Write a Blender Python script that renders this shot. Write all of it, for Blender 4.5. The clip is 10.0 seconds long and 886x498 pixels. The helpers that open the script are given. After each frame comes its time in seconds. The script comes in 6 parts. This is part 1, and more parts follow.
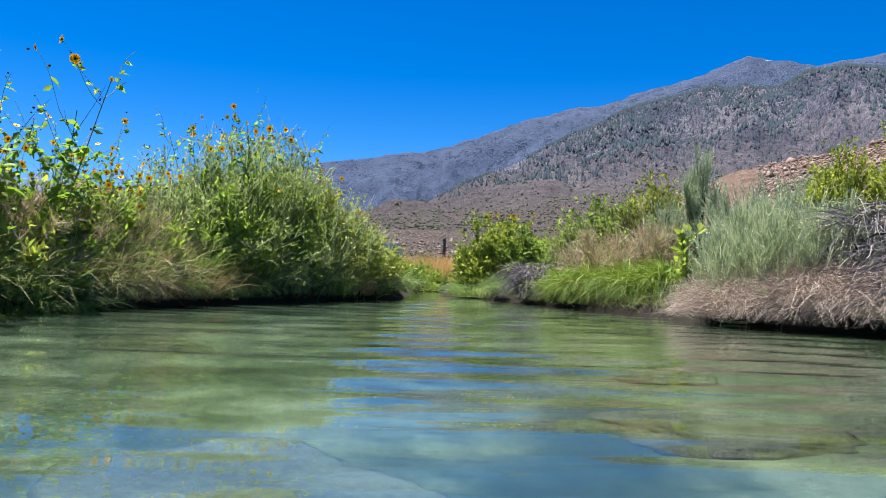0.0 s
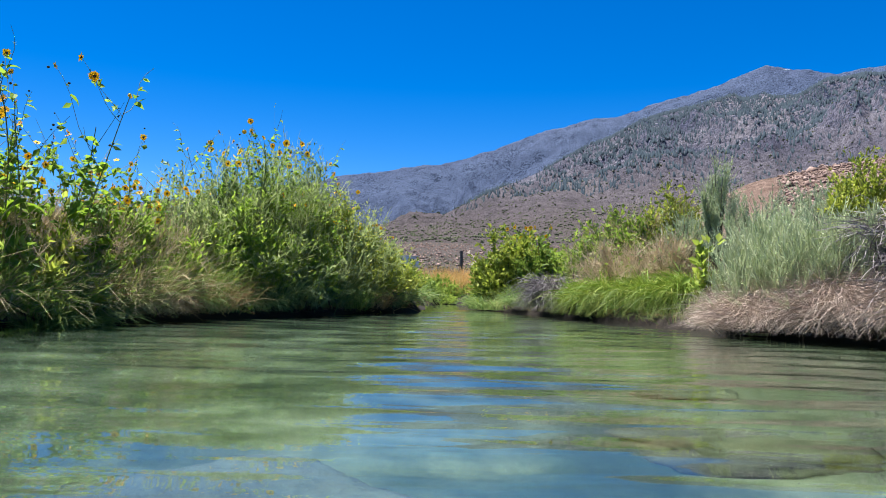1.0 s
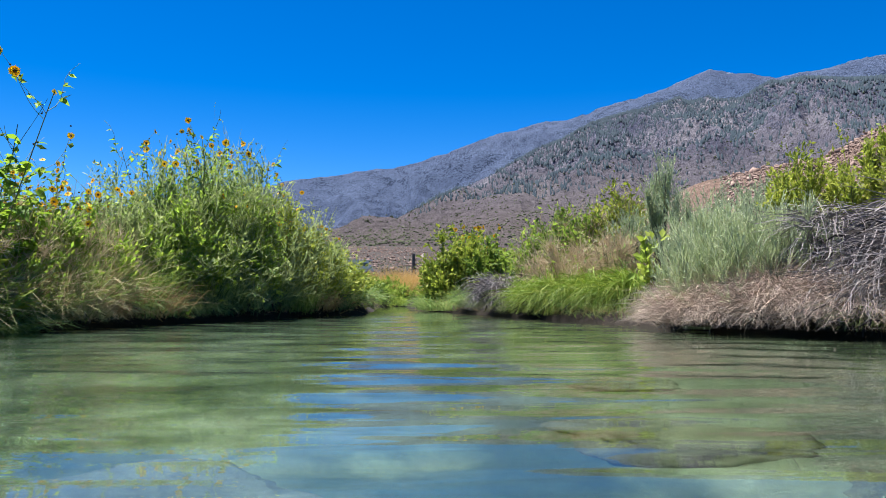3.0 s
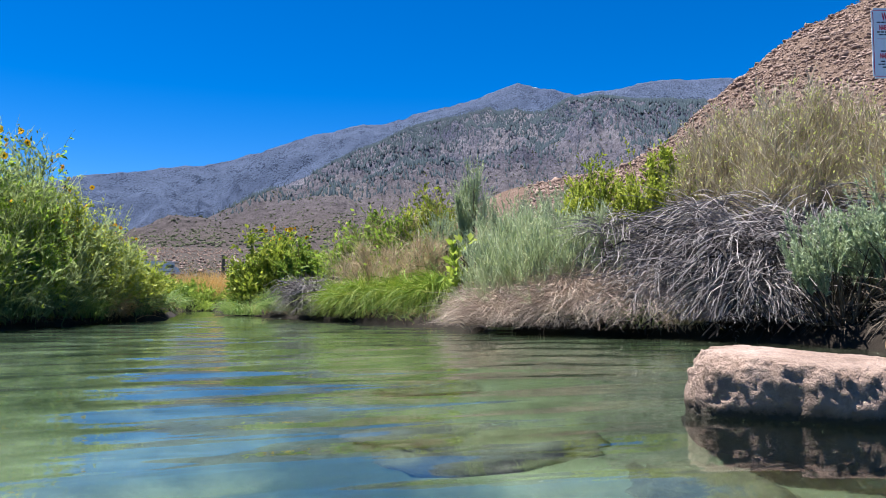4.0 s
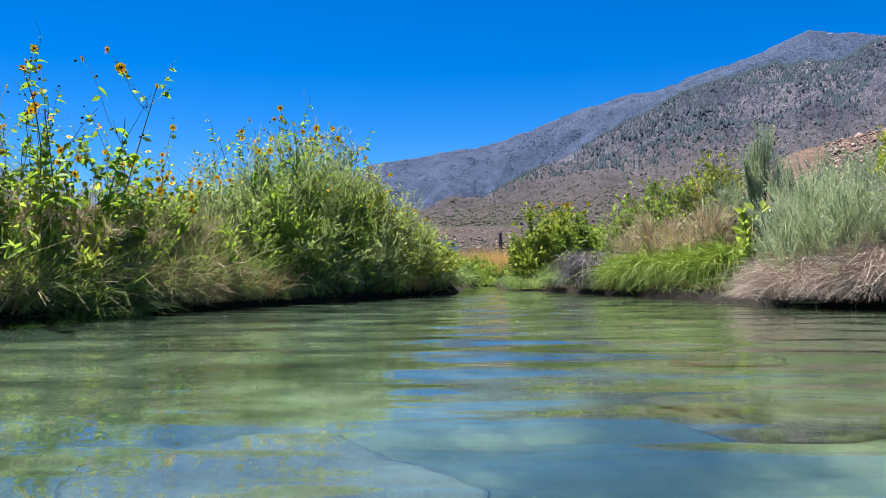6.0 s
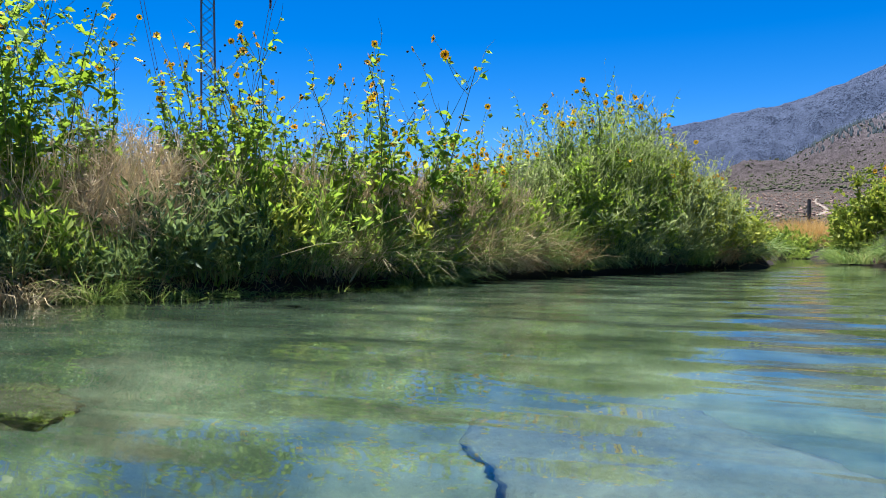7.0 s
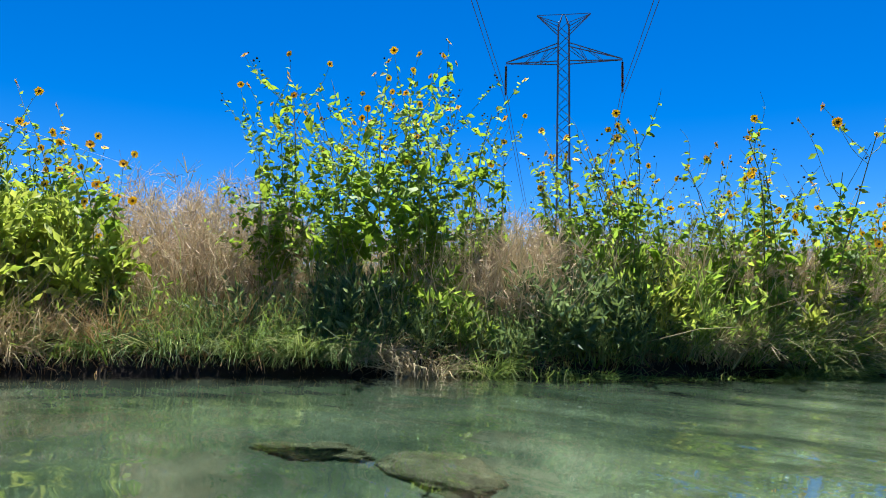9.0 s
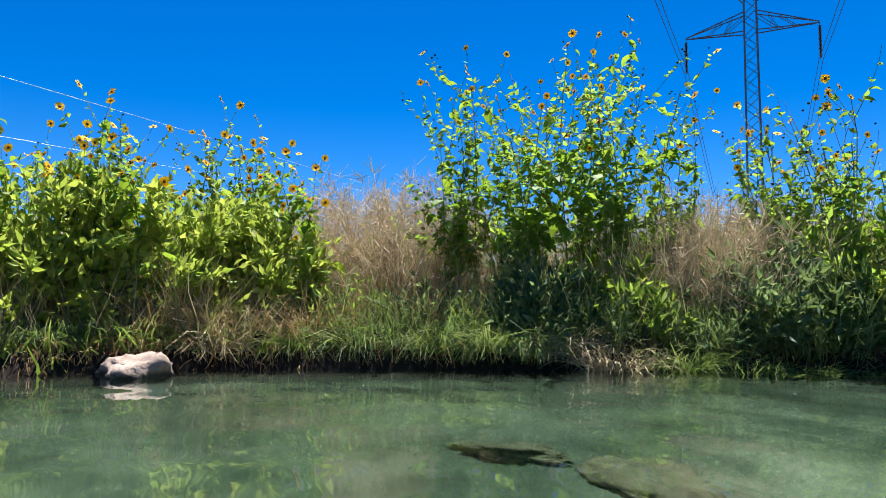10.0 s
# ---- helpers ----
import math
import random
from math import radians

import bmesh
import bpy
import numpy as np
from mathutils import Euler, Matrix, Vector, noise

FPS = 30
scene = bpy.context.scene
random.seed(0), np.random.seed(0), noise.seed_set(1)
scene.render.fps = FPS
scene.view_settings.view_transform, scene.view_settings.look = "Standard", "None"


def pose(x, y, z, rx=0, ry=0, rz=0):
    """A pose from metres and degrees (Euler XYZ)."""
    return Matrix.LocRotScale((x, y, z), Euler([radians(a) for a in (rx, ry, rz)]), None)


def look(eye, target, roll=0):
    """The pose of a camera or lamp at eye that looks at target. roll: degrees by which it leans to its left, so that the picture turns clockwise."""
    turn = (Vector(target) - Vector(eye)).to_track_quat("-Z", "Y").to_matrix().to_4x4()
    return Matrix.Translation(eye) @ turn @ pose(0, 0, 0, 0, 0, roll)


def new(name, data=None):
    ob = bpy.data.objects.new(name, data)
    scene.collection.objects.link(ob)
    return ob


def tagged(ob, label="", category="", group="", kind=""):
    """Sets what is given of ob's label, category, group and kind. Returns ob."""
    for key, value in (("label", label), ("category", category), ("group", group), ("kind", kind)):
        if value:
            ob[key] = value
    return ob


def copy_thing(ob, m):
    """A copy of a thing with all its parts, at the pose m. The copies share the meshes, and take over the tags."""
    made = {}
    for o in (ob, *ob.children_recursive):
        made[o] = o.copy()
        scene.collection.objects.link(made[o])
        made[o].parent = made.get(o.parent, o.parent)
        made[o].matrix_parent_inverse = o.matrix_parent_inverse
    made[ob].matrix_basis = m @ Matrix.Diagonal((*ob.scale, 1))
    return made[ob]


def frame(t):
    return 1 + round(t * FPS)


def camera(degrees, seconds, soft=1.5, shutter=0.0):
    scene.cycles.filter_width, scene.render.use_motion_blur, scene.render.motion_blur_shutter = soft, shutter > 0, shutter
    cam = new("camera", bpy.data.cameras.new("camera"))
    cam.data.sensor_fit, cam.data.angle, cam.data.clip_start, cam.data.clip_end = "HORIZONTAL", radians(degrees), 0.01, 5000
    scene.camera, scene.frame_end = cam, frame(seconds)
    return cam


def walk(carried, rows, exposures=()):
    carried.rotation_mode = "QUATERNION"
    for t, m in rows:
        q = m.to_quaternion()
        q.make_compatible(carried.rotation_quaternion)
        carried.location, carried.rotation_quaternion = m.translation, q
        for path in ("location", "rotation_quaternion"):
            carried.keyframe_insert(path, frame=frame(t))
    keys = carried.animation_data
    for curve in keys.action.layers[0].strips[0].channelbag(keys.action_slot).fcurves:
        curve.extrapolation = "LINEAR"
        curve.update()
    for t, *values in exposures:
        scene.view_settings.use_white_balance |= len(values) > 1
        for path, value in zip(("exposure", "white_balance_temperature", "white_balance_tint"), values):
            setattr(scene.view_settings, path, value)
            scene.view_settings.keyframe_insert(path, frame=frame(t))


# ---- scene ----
cam = camera(61.6, 10.0, soft=0.7)
ROWS = [
    (0.0, -0.000, 0.000, 0.300, 92.05, -1.63, -0.06),
    (0.5, -0.001, -0.002, 0.297, 91.95, -1.74, 1.18),
    (1.0, 0.010, 0.015, 0.306, 92.96, -1.32, 1.29),
    (1.5, -0.010, -0.004, 0.301, 93.66, -0.76, 5.06),
    (2.0, -0.018, -0.023, 0.308, 93.86, -0.33, 7.94),
    (2.2, -0.006, -0.016, 0.303, 93.79, -0.55, 6.69),
    (3.3, 0.115, 0.166, 0.271, 93.07, -0.15, -6.01),
    (3.5, 0.127, 0.186, 0.275, 92.98, -0.20, -8.68),
    (4.0, 0.142, 0.186, 0.277, 93.51, 0.04, -16.34),
    (4.5, 0.162, 0.193, 0.278, 93.74, 0.49, -20.87),
    (5.0, 0.159, 0.193, 0.276, 92.79, 0.81, -17.76),
    (5.5, 0.131, 0.183, 0.273, 92.23, 0.47, -7.96),
    (6.0, 0.054, 0.108, 0.268, 91.74, 0.77, 4.45),
    (6.2, 0.012, 0.050, 0.264, 91.24, 0.78, 9.37),
    (7.3, -0.136, -0.031, 0.298, 89.46, 0.23, 31.63),
    (7.5, -0.144, -0.050, 0.297, 89.91, 0.22, 35.27),
    (8.0, -0.187, -0.080, 0.309, 92.20, -0.29, 41.03),
    (8.5, -0.215, -0.117, 0.322, 94.75, -0.79, 46.17),
    (9.0, -0.225, -0.140, 0.316, 95.36, -1.09, 52.41),
    (9.5, -0.264, -0.128, 0.321, 95.00, -0.35, 59.14),
    (10.0, -0.323, -0.121, 0.325, 94.57, -0.21, 66.25),
]
EXPOSURE = 1.56
walk(cam, [(t, pose(x, y, z, rx, ry, rz)) for t, x, y, z, rx, ry, rz in ROWS],
     [(0.0, EXPOSURE, 6250, 10), (10.0, EXPOSURE, 6250, 10)])

# ---- sky and sun ----
SUN_AZ, SUN_EL = -46.0, 72.0          # degrees from +y towards +x, and above the horizon
world = bpy.data.worlds.new("sky")
scene.world = world
world.use_nodes = True
wn, wl = world.node_tree.nodes, world.node_tree.links
sky = wn.new("ShaderNodeTexSky")
sky.sky_type = "NISHITA"
sky.sun_disc = False
sky.sun_elevation, sky.sun_rotation = radians(SUN_EL), radians(SUN_AZ)
sky.altitude, sky.air_density, sky.dust_density, sky.ozone_density = 2600, 1.0, 0.0, 4.0
deep = wn.new("ShaderNodeHueSaturation")
deep.inputs["Hue"].default_value, deep.inputs["Saturation"].default_value = 0.508, 1.42
wl.new(sky.outputs[0], deep.inputs["Color"])
wl.new(deep.outputs[0], wn["Background"].inputs[0])
wn["Background"].inputs[1].default_value = 0.055
sun = new("sun", bpy.data.lights.new("sun", "SUN"))
sun.data.energy, sun.data.angle, sun.data.color = 5.0, radians(0.55), (1.0, 0.965, 0.92)
a, e = radians(SUN_AZ), radians(SUN_EL)
SUN_DIR = Vector((math.sin(a) * math.cos(e), math.cos(a) * math.cos(e), math.sin(e)))
sun.matrix_world = look(SUN_DIR * 60, (0, 0, 0))

# ---- materials ----


def material(name, rough=0.8, metal=0.0):
    m = bpy.data.materials.new(name)
    m.use_nodes = True
    b = m.node_tree.nodes["Principled BSDF"]
    b.inputs["Roughness"].default_value, b.inputs["Metallic"].default_value = rough, metal
    return m, m.node_tree.nodes, m.node_tree.links, b


def ramp(nodes, links, source, stops):
    r = nodes.new("ShaderNodeValToRGB")
    el = r.color_ramp.elements
    while len(el) < len(stops):
        el.new(0.5)
    for k, (p, c) in zip(el, stops):
        k.position, k.color = p, (*c, 1)
    links.new(source, r.inputs[0])
    return r.outputs[0]


def noise_tex(nodes, links, scale, detail=4.0, rough=0.6, coord="Object", stretch=None, distort=0.0):
    tc = nodes.new("ShaderNodeTexCoord")
    out = tc.outputs[coord]
    if stretch:
        mp = nodes.new("ShaderNodeMapping")
        mp.inputs["Scale"].default_value = stretch
        links.new(out, mp.inputs[0])
        out = mp.outputs[0]
    n = nodes.new("ShaderNodeTexNoise")
    n.inputs["Scale"].default_value, n.inputs["Detail"].default_value = scale, detail
    n.inputs["Roughness"].default_value, n.inputs["Distortion"].default_value = rough, distort
    links.new(out, n.inputs["Vector"])
    return n.outputs[0]


def mixed(nodes, links, fac, c1, c2, mode="MIX"):
    m = nodes.new("ShaderNodeMix")
    m.data_type, m.blend_type = "RGBA", mode
    for sock, v in ((m.inputs[0], fac), (m.inputs[6], c1), (m.inputs[7], c2)):
        if isinstance(v, (int, float)):
            sock.default_value = v
        elif isinstance(v, tuple):
            sock.default_value = (*v, 1)
        else:
            links.new(v, sock)
    return m.outputs[2]


def bump(nodes, links, b, height, strength, distance):
    k = nodes.new("ShaderNodeBump")
    k.inputs["Strength"].default_value, k.inputs["Distance"].default_value = strength, distance
    links.new(height, k.inputs["Height"])
    links.new(k.outputs[0], b.inputs["Normal"])


def plant_mat(name, stops, rough=0.6, glow=0.35, per="island", scale=1.3):
    """Leaves, blades and twigs: colour varies from piece to piece and in drifts; glow is how much light shines through."""
    m, n, l, b = material(name, rough)
    if per == "island":
        g = n.new("ShaderNodeNewGeometry").outputs["Random Per Island"]
    else:
        g = n.new("ShaderNodeObjectInfo").outputs["Random"]
    drift = noise_tex(n, l, scale, 3.0)
    add = n.new("ShaderNodeMath")
    add.operation = "MULTIPLY_ADD"
    l.new(g, add.inputs[0])
    add.inputs[1].default_value = 0.6
    sub = n.new("ShaderNodeMath")
    sub.operation = "MULTIPLY_ADD"
    l.new(drift, sub.inputs[0])
    sub.inputs[1].default_value, sub.inputs[2].default_value = 0.9, -0.25
    l.new(sub.outputs[0], add.inputs[2])
    c = ramp(n, l, add.outputs[0], stops)
    l.new(c, b.inputs["Base Color"])
    b.inputs["Specular IOR Level"].default_value = 0.14
    if glow:
        t = n.new("ShaderNodeBsdfTranslucent")
        l.new(mixed(n, l, 0.6, c, (0.15, 0.18, 0.0), "SCREEN"), t.inputs[0])
        mx = n.new("ShaderNodeMixShader")
        mx.inputs[0].default_value = glow
        l.new(b.outputs[0], mx.inputs[1])
        l.new(t.outputs[0], mx.inputs[2])
        l.new(mx.outputs[0], n["Material Output"].inputs[0])
    return m


SUN_LEAF = plant_mat("sunflower_leaf", [(0.1, (0.08, 0.16, 0.02)), (0.45, (0.15, 0.27, 0.025)), (0.85, (0.24, 0.34, 0.035)), (1.0, (0.50, 0.40, 0.06))], 0.5, 0.5, "object")
SUN_STEM = plant_mat("sunflower_stem", [(0.2, (0.10, 0.14, 0.05)), (0.8, (0.22, 0.22, 0.09))], 0.7, 0)
PETAL = plant_mat("sunflower_petal", [(0.0, (0.84, 0.40, 0.008)), (1.0, (0.92, 0.58, 0.015))], 0.7, 0.15, "object")
DISC = plant_mat("sunflower_disc", [(0.0, (0.05, 0.02, 0.008)), (1.0, (0.20, 0.09, 0.02))], 0.9, 0, "object", 60)
BUD = plant_mat("seed_head", [(0.0, (0.02, 0.017, 0.01)), (1.0, (0.07, 0.06, 0.03))], 0.9, 0, "object", 20)
WEED_LEAF = plant_mat("weed_leaf", [(0.1, (0.07, 0.14, 0.024)), (0.5, (0.17, 0.27, 0.05)), (0.95, (0.38, 0.43, 0.10))], 0.5, 0.5)
BLUE_WEED = plant_mat("blue_green_weed", [(0.1, (0.032, 0.068, 0.034)), (0.5, (0.085, 0.150, 0.070)), (0.95, (0.24, 0.32, 0.16))], 0.5, 0.4)
PALE_GRASS = plant_mat("pale_grass", [(0.1, (0.05, 0.10, 0.028)), (0.5, (0.12, 0.20, 0.052)), (0.95, (0.34, 0.36, 0.13))], 0.6, 0.42)
DARK_WEED = plant_mat("dark_weed", [(0.1, (0.018, 0.042, 0.020)), (0.5, (0.05, 0.095, 0.042)), (0.95, (0.15, 0.21, 0.09))], 0.5, 0.25)
SUN_FOLIAGE = plant_mat("sunflower_small_leaf", [(0.1, (0.08, 0.17, 0.028)), (0.5, (0.18, 0.30, 0.045)), (0.95, (0.38, 0.43, 0.075))], 0.5, 0.6)
YELLOW_LEAF = plant_mat("yellow_green_leaf", [(0.1, (0.12, 0.17, 0.025)), (0.5, (0.28, 0.33, 0.05)), (0.95, (0.52, 0.50, 0.11))], 0.55, 0.42)
CLOVER = plant_mat("clover_sprig", [(0.1, (0.13, 0.18, 0.08)), (0.5, (0.25, 0.31, 0.14)), (0.95, (0.44, 0.46, 0.22))], 0.7, 0.5)
GRASS = plant_mat("green_grass", [(0.1, (0.08, 0.15, 0.05)), (0.5, (0.18, 0.28, 0.09)), (0.95, (0.42, 0.43, 0.17))], 0.5, 0.35)
BRIGHT_GRASS = plant_mat("bright_grass", [(0.1, (0.05, 0.10, 0.012)), (0.5, (0.15, 0.24, 0.03)), (0.95, (0.46, 0.44, 0.11))], 0.5, 0.25)
STRAW = plant_mat("straw", [(0.1, (0.20, 0.15, 0.08)), (0.5, (0.40, 0.32, 0.18)), (0.95, (0.60, 0.50, 0.31))], 0.75, 0.12)
RED_STRAW = plant_mat("rusty_straw", [(0.1, (0.16, 0.08, 0.04)), (0.5, (0.34, 0.20, 0.10)), (0.95, (0.50, 0.36, 0.20))], 0.75, 0.2)
ORANGE_STRAW = plant_mat("orange_straw", [(0.1, (0.42, 0.22, 0.08)), (0.5, (0.58, 0.36, 0.15)), (0.95, (0.65, 0.50, 0.24))], 0.75, 0.3)
PINK_STRAW = plant_mat("pink_straw", [(0.1, (0.26, 0.19, 0.15)), (0.5, (0.46, 0.36, 0.29)), (0.95, (0.64, 0.54, 0.43))], 0.75, 0.05)
DEAD = plant_mat("dead_twig", [(0.1, (0.065, 0.056, 0.056)), (0.5, (0.19, 0.168, 0.165)), (0.95, (0.43, 0.385, 0.36))], 0.85, 0)
DRY_BUSH = plant_mat("dry_bush", [(0.1, (0.29, 0.20, 0.135)), (0.5, (0.48, 0.37, 0.245)), (0.95, (0.68, 0.56, 0.40))], 0.8, 0.2)
SAGE = plant_mat("sage_leaf", [(0.1, (0.19, 0.24, 0.135)), (0.5, (0.33, 0.40, 0.25)), (0.95, (0.56, 0.60, 0.43))], 0.75, 0.3)
RABBIT = plant_mat("rabbitbrush_stem", [(0.1, (0.26, 0.32, 0.17)), (0.5, (0.42, 0.48, 0.28)), (0.95, (0.64, 0.63, 0.42))], 0.75, 0.25)
TAN_BRUSH = plant_mat("tan_brush", [(0.1, (0.25, 0.20, 0.14)), (0.5, (0.43, 0.355, 0.26)), (0.95, (0.62, 0.54, 0.41))], 0.75, 0.15)
# near-black so that its colour gives the shade deep inside clumps
SHADE_WOOD = plant_mat("shade_wood", [(0.1, (0.018, 0.014, 0.012)), (0.9, (0.05, 0.042, 0.036))], 0.9, 0)
BARK = plant_mat("bark", [(0.1, (0.05, 0.04, 0.03)), (0.9, (0.15, 0.12, 0.09))], 0.9, 0)
TAN_TIP = plant_mat("yellow_green_tips", [(0.1, (0.32, 0.36, 0.09)), (0.5, (0.50, 0.52, 0.18)), (0.95, (0.68, 0.66, 0.32))], 0.7, 0.45)
SCRUB = plant_mat("far_scrub", [(0.1, (0.045, 0.055, 0.025)), (0.9, (0.11, 0.12, 0.065))], 0.9, 0)
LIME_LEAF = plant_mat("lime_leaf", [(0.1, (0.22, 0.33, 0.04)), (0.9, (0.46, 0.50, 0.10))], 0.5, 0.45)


def rock_mat(name, c1, c2, c3, scale, rough=0.9, relief=0.6, wet=False):
    m, n, l, b = material(name, rough)
    big, fine = noise_tex(n, l, scale, 5.0), noise_tex(n, l, scale * 9, 6.0, 0.7)
    c = ramp(n, l, big, [(0.3, c1), (0.5, c2), (0.72, c3)])
    c = mixed(n, l, 0.55, c, ramp(n, l, fine, [(0.35, (0.35, 0.35, 0.35)), (0.65, (0.75, 0.75, 0.75))]), "OVERLAY")
    l.new(c, b.inputs["Base Color"])
    b.inputs["Specular IOR Level"].default_value = 0.3
    bump(n, l, b, fine, relief, 0.02)
    if wet:                                           # wet stone near the water
        geo = n.new("ShaderNodeNewGeometry")
        sep = n.new("ShaderNodeSeparateXYZ")
        l.new(geo.outputs["Position"], sep.inputs[0])
        rim = n.new("ShaderNodeMath")
        rim.operation = "MULTIPLY_ADD"
        l.new(fine, rim.inputs[0])
        rim.inputs[1].default_value = -0.05
        l.new(sep.outputs[2], rim.inputs[2])
        band = n.new("ShaderNodeMapRange")
        band.inputs[1].default_value, band.inputs[2].default_value = -0.012, 0.012
        l.new(rim.outputs[0], band.inputs[0])
        l.new(mixed(n, l, band.outputs[0], (0.05, 0.042, 0.03), c), b.inputs["Base Color"])
    return m


PINK_ROCK = rock_mat("pink_granite", (0.20, 0.135, 0.10), (0.31, 0.22, 0.175), (0.42, 0.32, 0.265), 5.0, 0.9, 1.0, True)
WHITE_ROCK = rock_mat("pale_granite", (0.20, 0.145, 0.11), (0.30, 0.225, 0.18), (0.40, 0.315, 0.255), 5.0, 0.9, 0.6, True)
BROWN_STONE = rock_mat("brown_stone", (0.14, 0.09, 0.05), (0.26, 0.17, 0.09), (0.36, 0.26, 0.15), 14.0)
SUNK_STONE = rock_mat("sunken_stone", (0.020, 0.023, 0.012), (0.040, 0.042, 0.022), (0.066, 0.068, 0.038), 9.0)
SUNK_SLAB = rock_mat("sunken_slab", (0.026, 0.032, 0.023), (0.044, 0.052, 0.038), (0.068, 0.076, 0.056), 3.0)
BOULDER = rock_mat("hill_boulder", (0.105, 0.066, 0.050), (0.185, 0.124, 0.098), (0.30, 0.212, 0.172), 0.5)


def ground_material():
    m, n, l, b = material("ground_soil", 0.95)
    big = noise_tex(n, l, 0.35, 6.0)
    fine = noise_tex(n, l, 9.0, 8.0, 0.7)
    soil = ramp(n, l, big, [(0.35, (0.042, 0.032, 0.022)), (0.55, (0.072, 0.057, 0.038)), (0.7, (0.12, 0.097, 0.067))])
    # wet mud at the waterline, blackened and carried up the bank to paint its shade; pale silt on the pool's bed
    geo = n.new("ShaderNodeNewGeometry")
    sep = n.new("ShaderNodeSeparateXYZ")
    l.new(geo.outputs["Position"], sep.inputs[0])
    wet = n.new("ShaderNodeMapRange")
    wet.inputs[1].default_value, wet.inputs[2].default_value = 0.38, 0.62
    l.new(sep.outputs[2], wet.inputs[0])
    c = mixed(n, l, wet.outputs[0], (0.018, 0.013, 0.009), soil)
    bed = n.new("ShaderNodeMapRange")
    bed.inputs[1].default_value, bed.inputs[2].default_value = -0.08, -0.28
    l.new(sep.outputs[2], bed.inputs[0])
    patch = noise_tex(n, l, 1.6, 6.0, 0.65)
    silt = ramp(n, l, patch, [(0.30, (0.008, 0.014, 0.008)), (0.45, (0.020, 0.030, 0.018)), (0.62, (0.062, 0.076, 0.050)), (0.8, (0.115, 0.124, 0.088))])
    # bed darker towards the sunflower bank; round the granite block the dark bank's reflection is painted in
    dark_bed = n.new("ShaderNodeMapRange")
    dark_bed.inputs[1].default_value, dark_bed.inputs[2].default_value = -1.3, -2.3
    dark_bed.inputs[4].default_value = 0.75
    l.new(sep.outputs[0], dark_bed.inputs[0])
    silt = mixed(n, l, dark_bed.outputs[0], silt, ramp(n, l, patch, [(0.35, (0.012, 0.022, 0.013)), (0.7, (0.038, 0.052, 0.034))]))
    bank_reflection = n.new("ShaderNodeMapRange")
    bank_reflection.inputs[1].default_value, bank_reflection.inputs[2].default_value = 0.5, 1.3
    bank_reflection.inputs[4].default_value = 0.65
    l.new(sep.outputs[0], bank_reflection.inputs[0])
    silt = mixed(n, l, bank_reflection.outputs[0], silt, ramp(n, l, patch, [(0.35, (0.016, 0.021, 0.010)), (0.7, (0.046, 0.050, 0.026))]))
    c = mixed(n, l, bed.outputs[0], c, silt)
    c = mixed(n, l, 0.5, c, ramp(n, l, fine, [(0.3, (0.3, 0.3, 0.3)), (0.7, (0.75, 0.75, 0.75))]), "OVERLAY")
    # far off: sage scrub and rubble
    vl = n.new("ShaderNodeVectorMath")
    vl.operation = "LENGTH"
    l.new(geo.outputs["Position"], vl.inputs[0])
    far = n.new("ShaderNodeMapRange")
    far.inputs[1].default_value, far.inputs[2].default_value = 25, 60
    l.new(vl.outputs["Value"], far.inputs[0])
    scrub = ramp(n, l, noise_tex(n, l, 0.25, 9.0, 0.75), [(0.35, (0.020, 0.021, 0.013)), (0.5, (0.038, 0.029, 0.022)), (0.65, (0.062, 0.044, 0.034))])
    c = mixed(n, l, far.outputs[0], c, scrub)
    l.new(c, b.inputs["Base Color"])
    b.inputs["Specular IOR Level"].default_value = 0.2
    bump(n, l, b, fine, 0.6, 0.02)
    return m


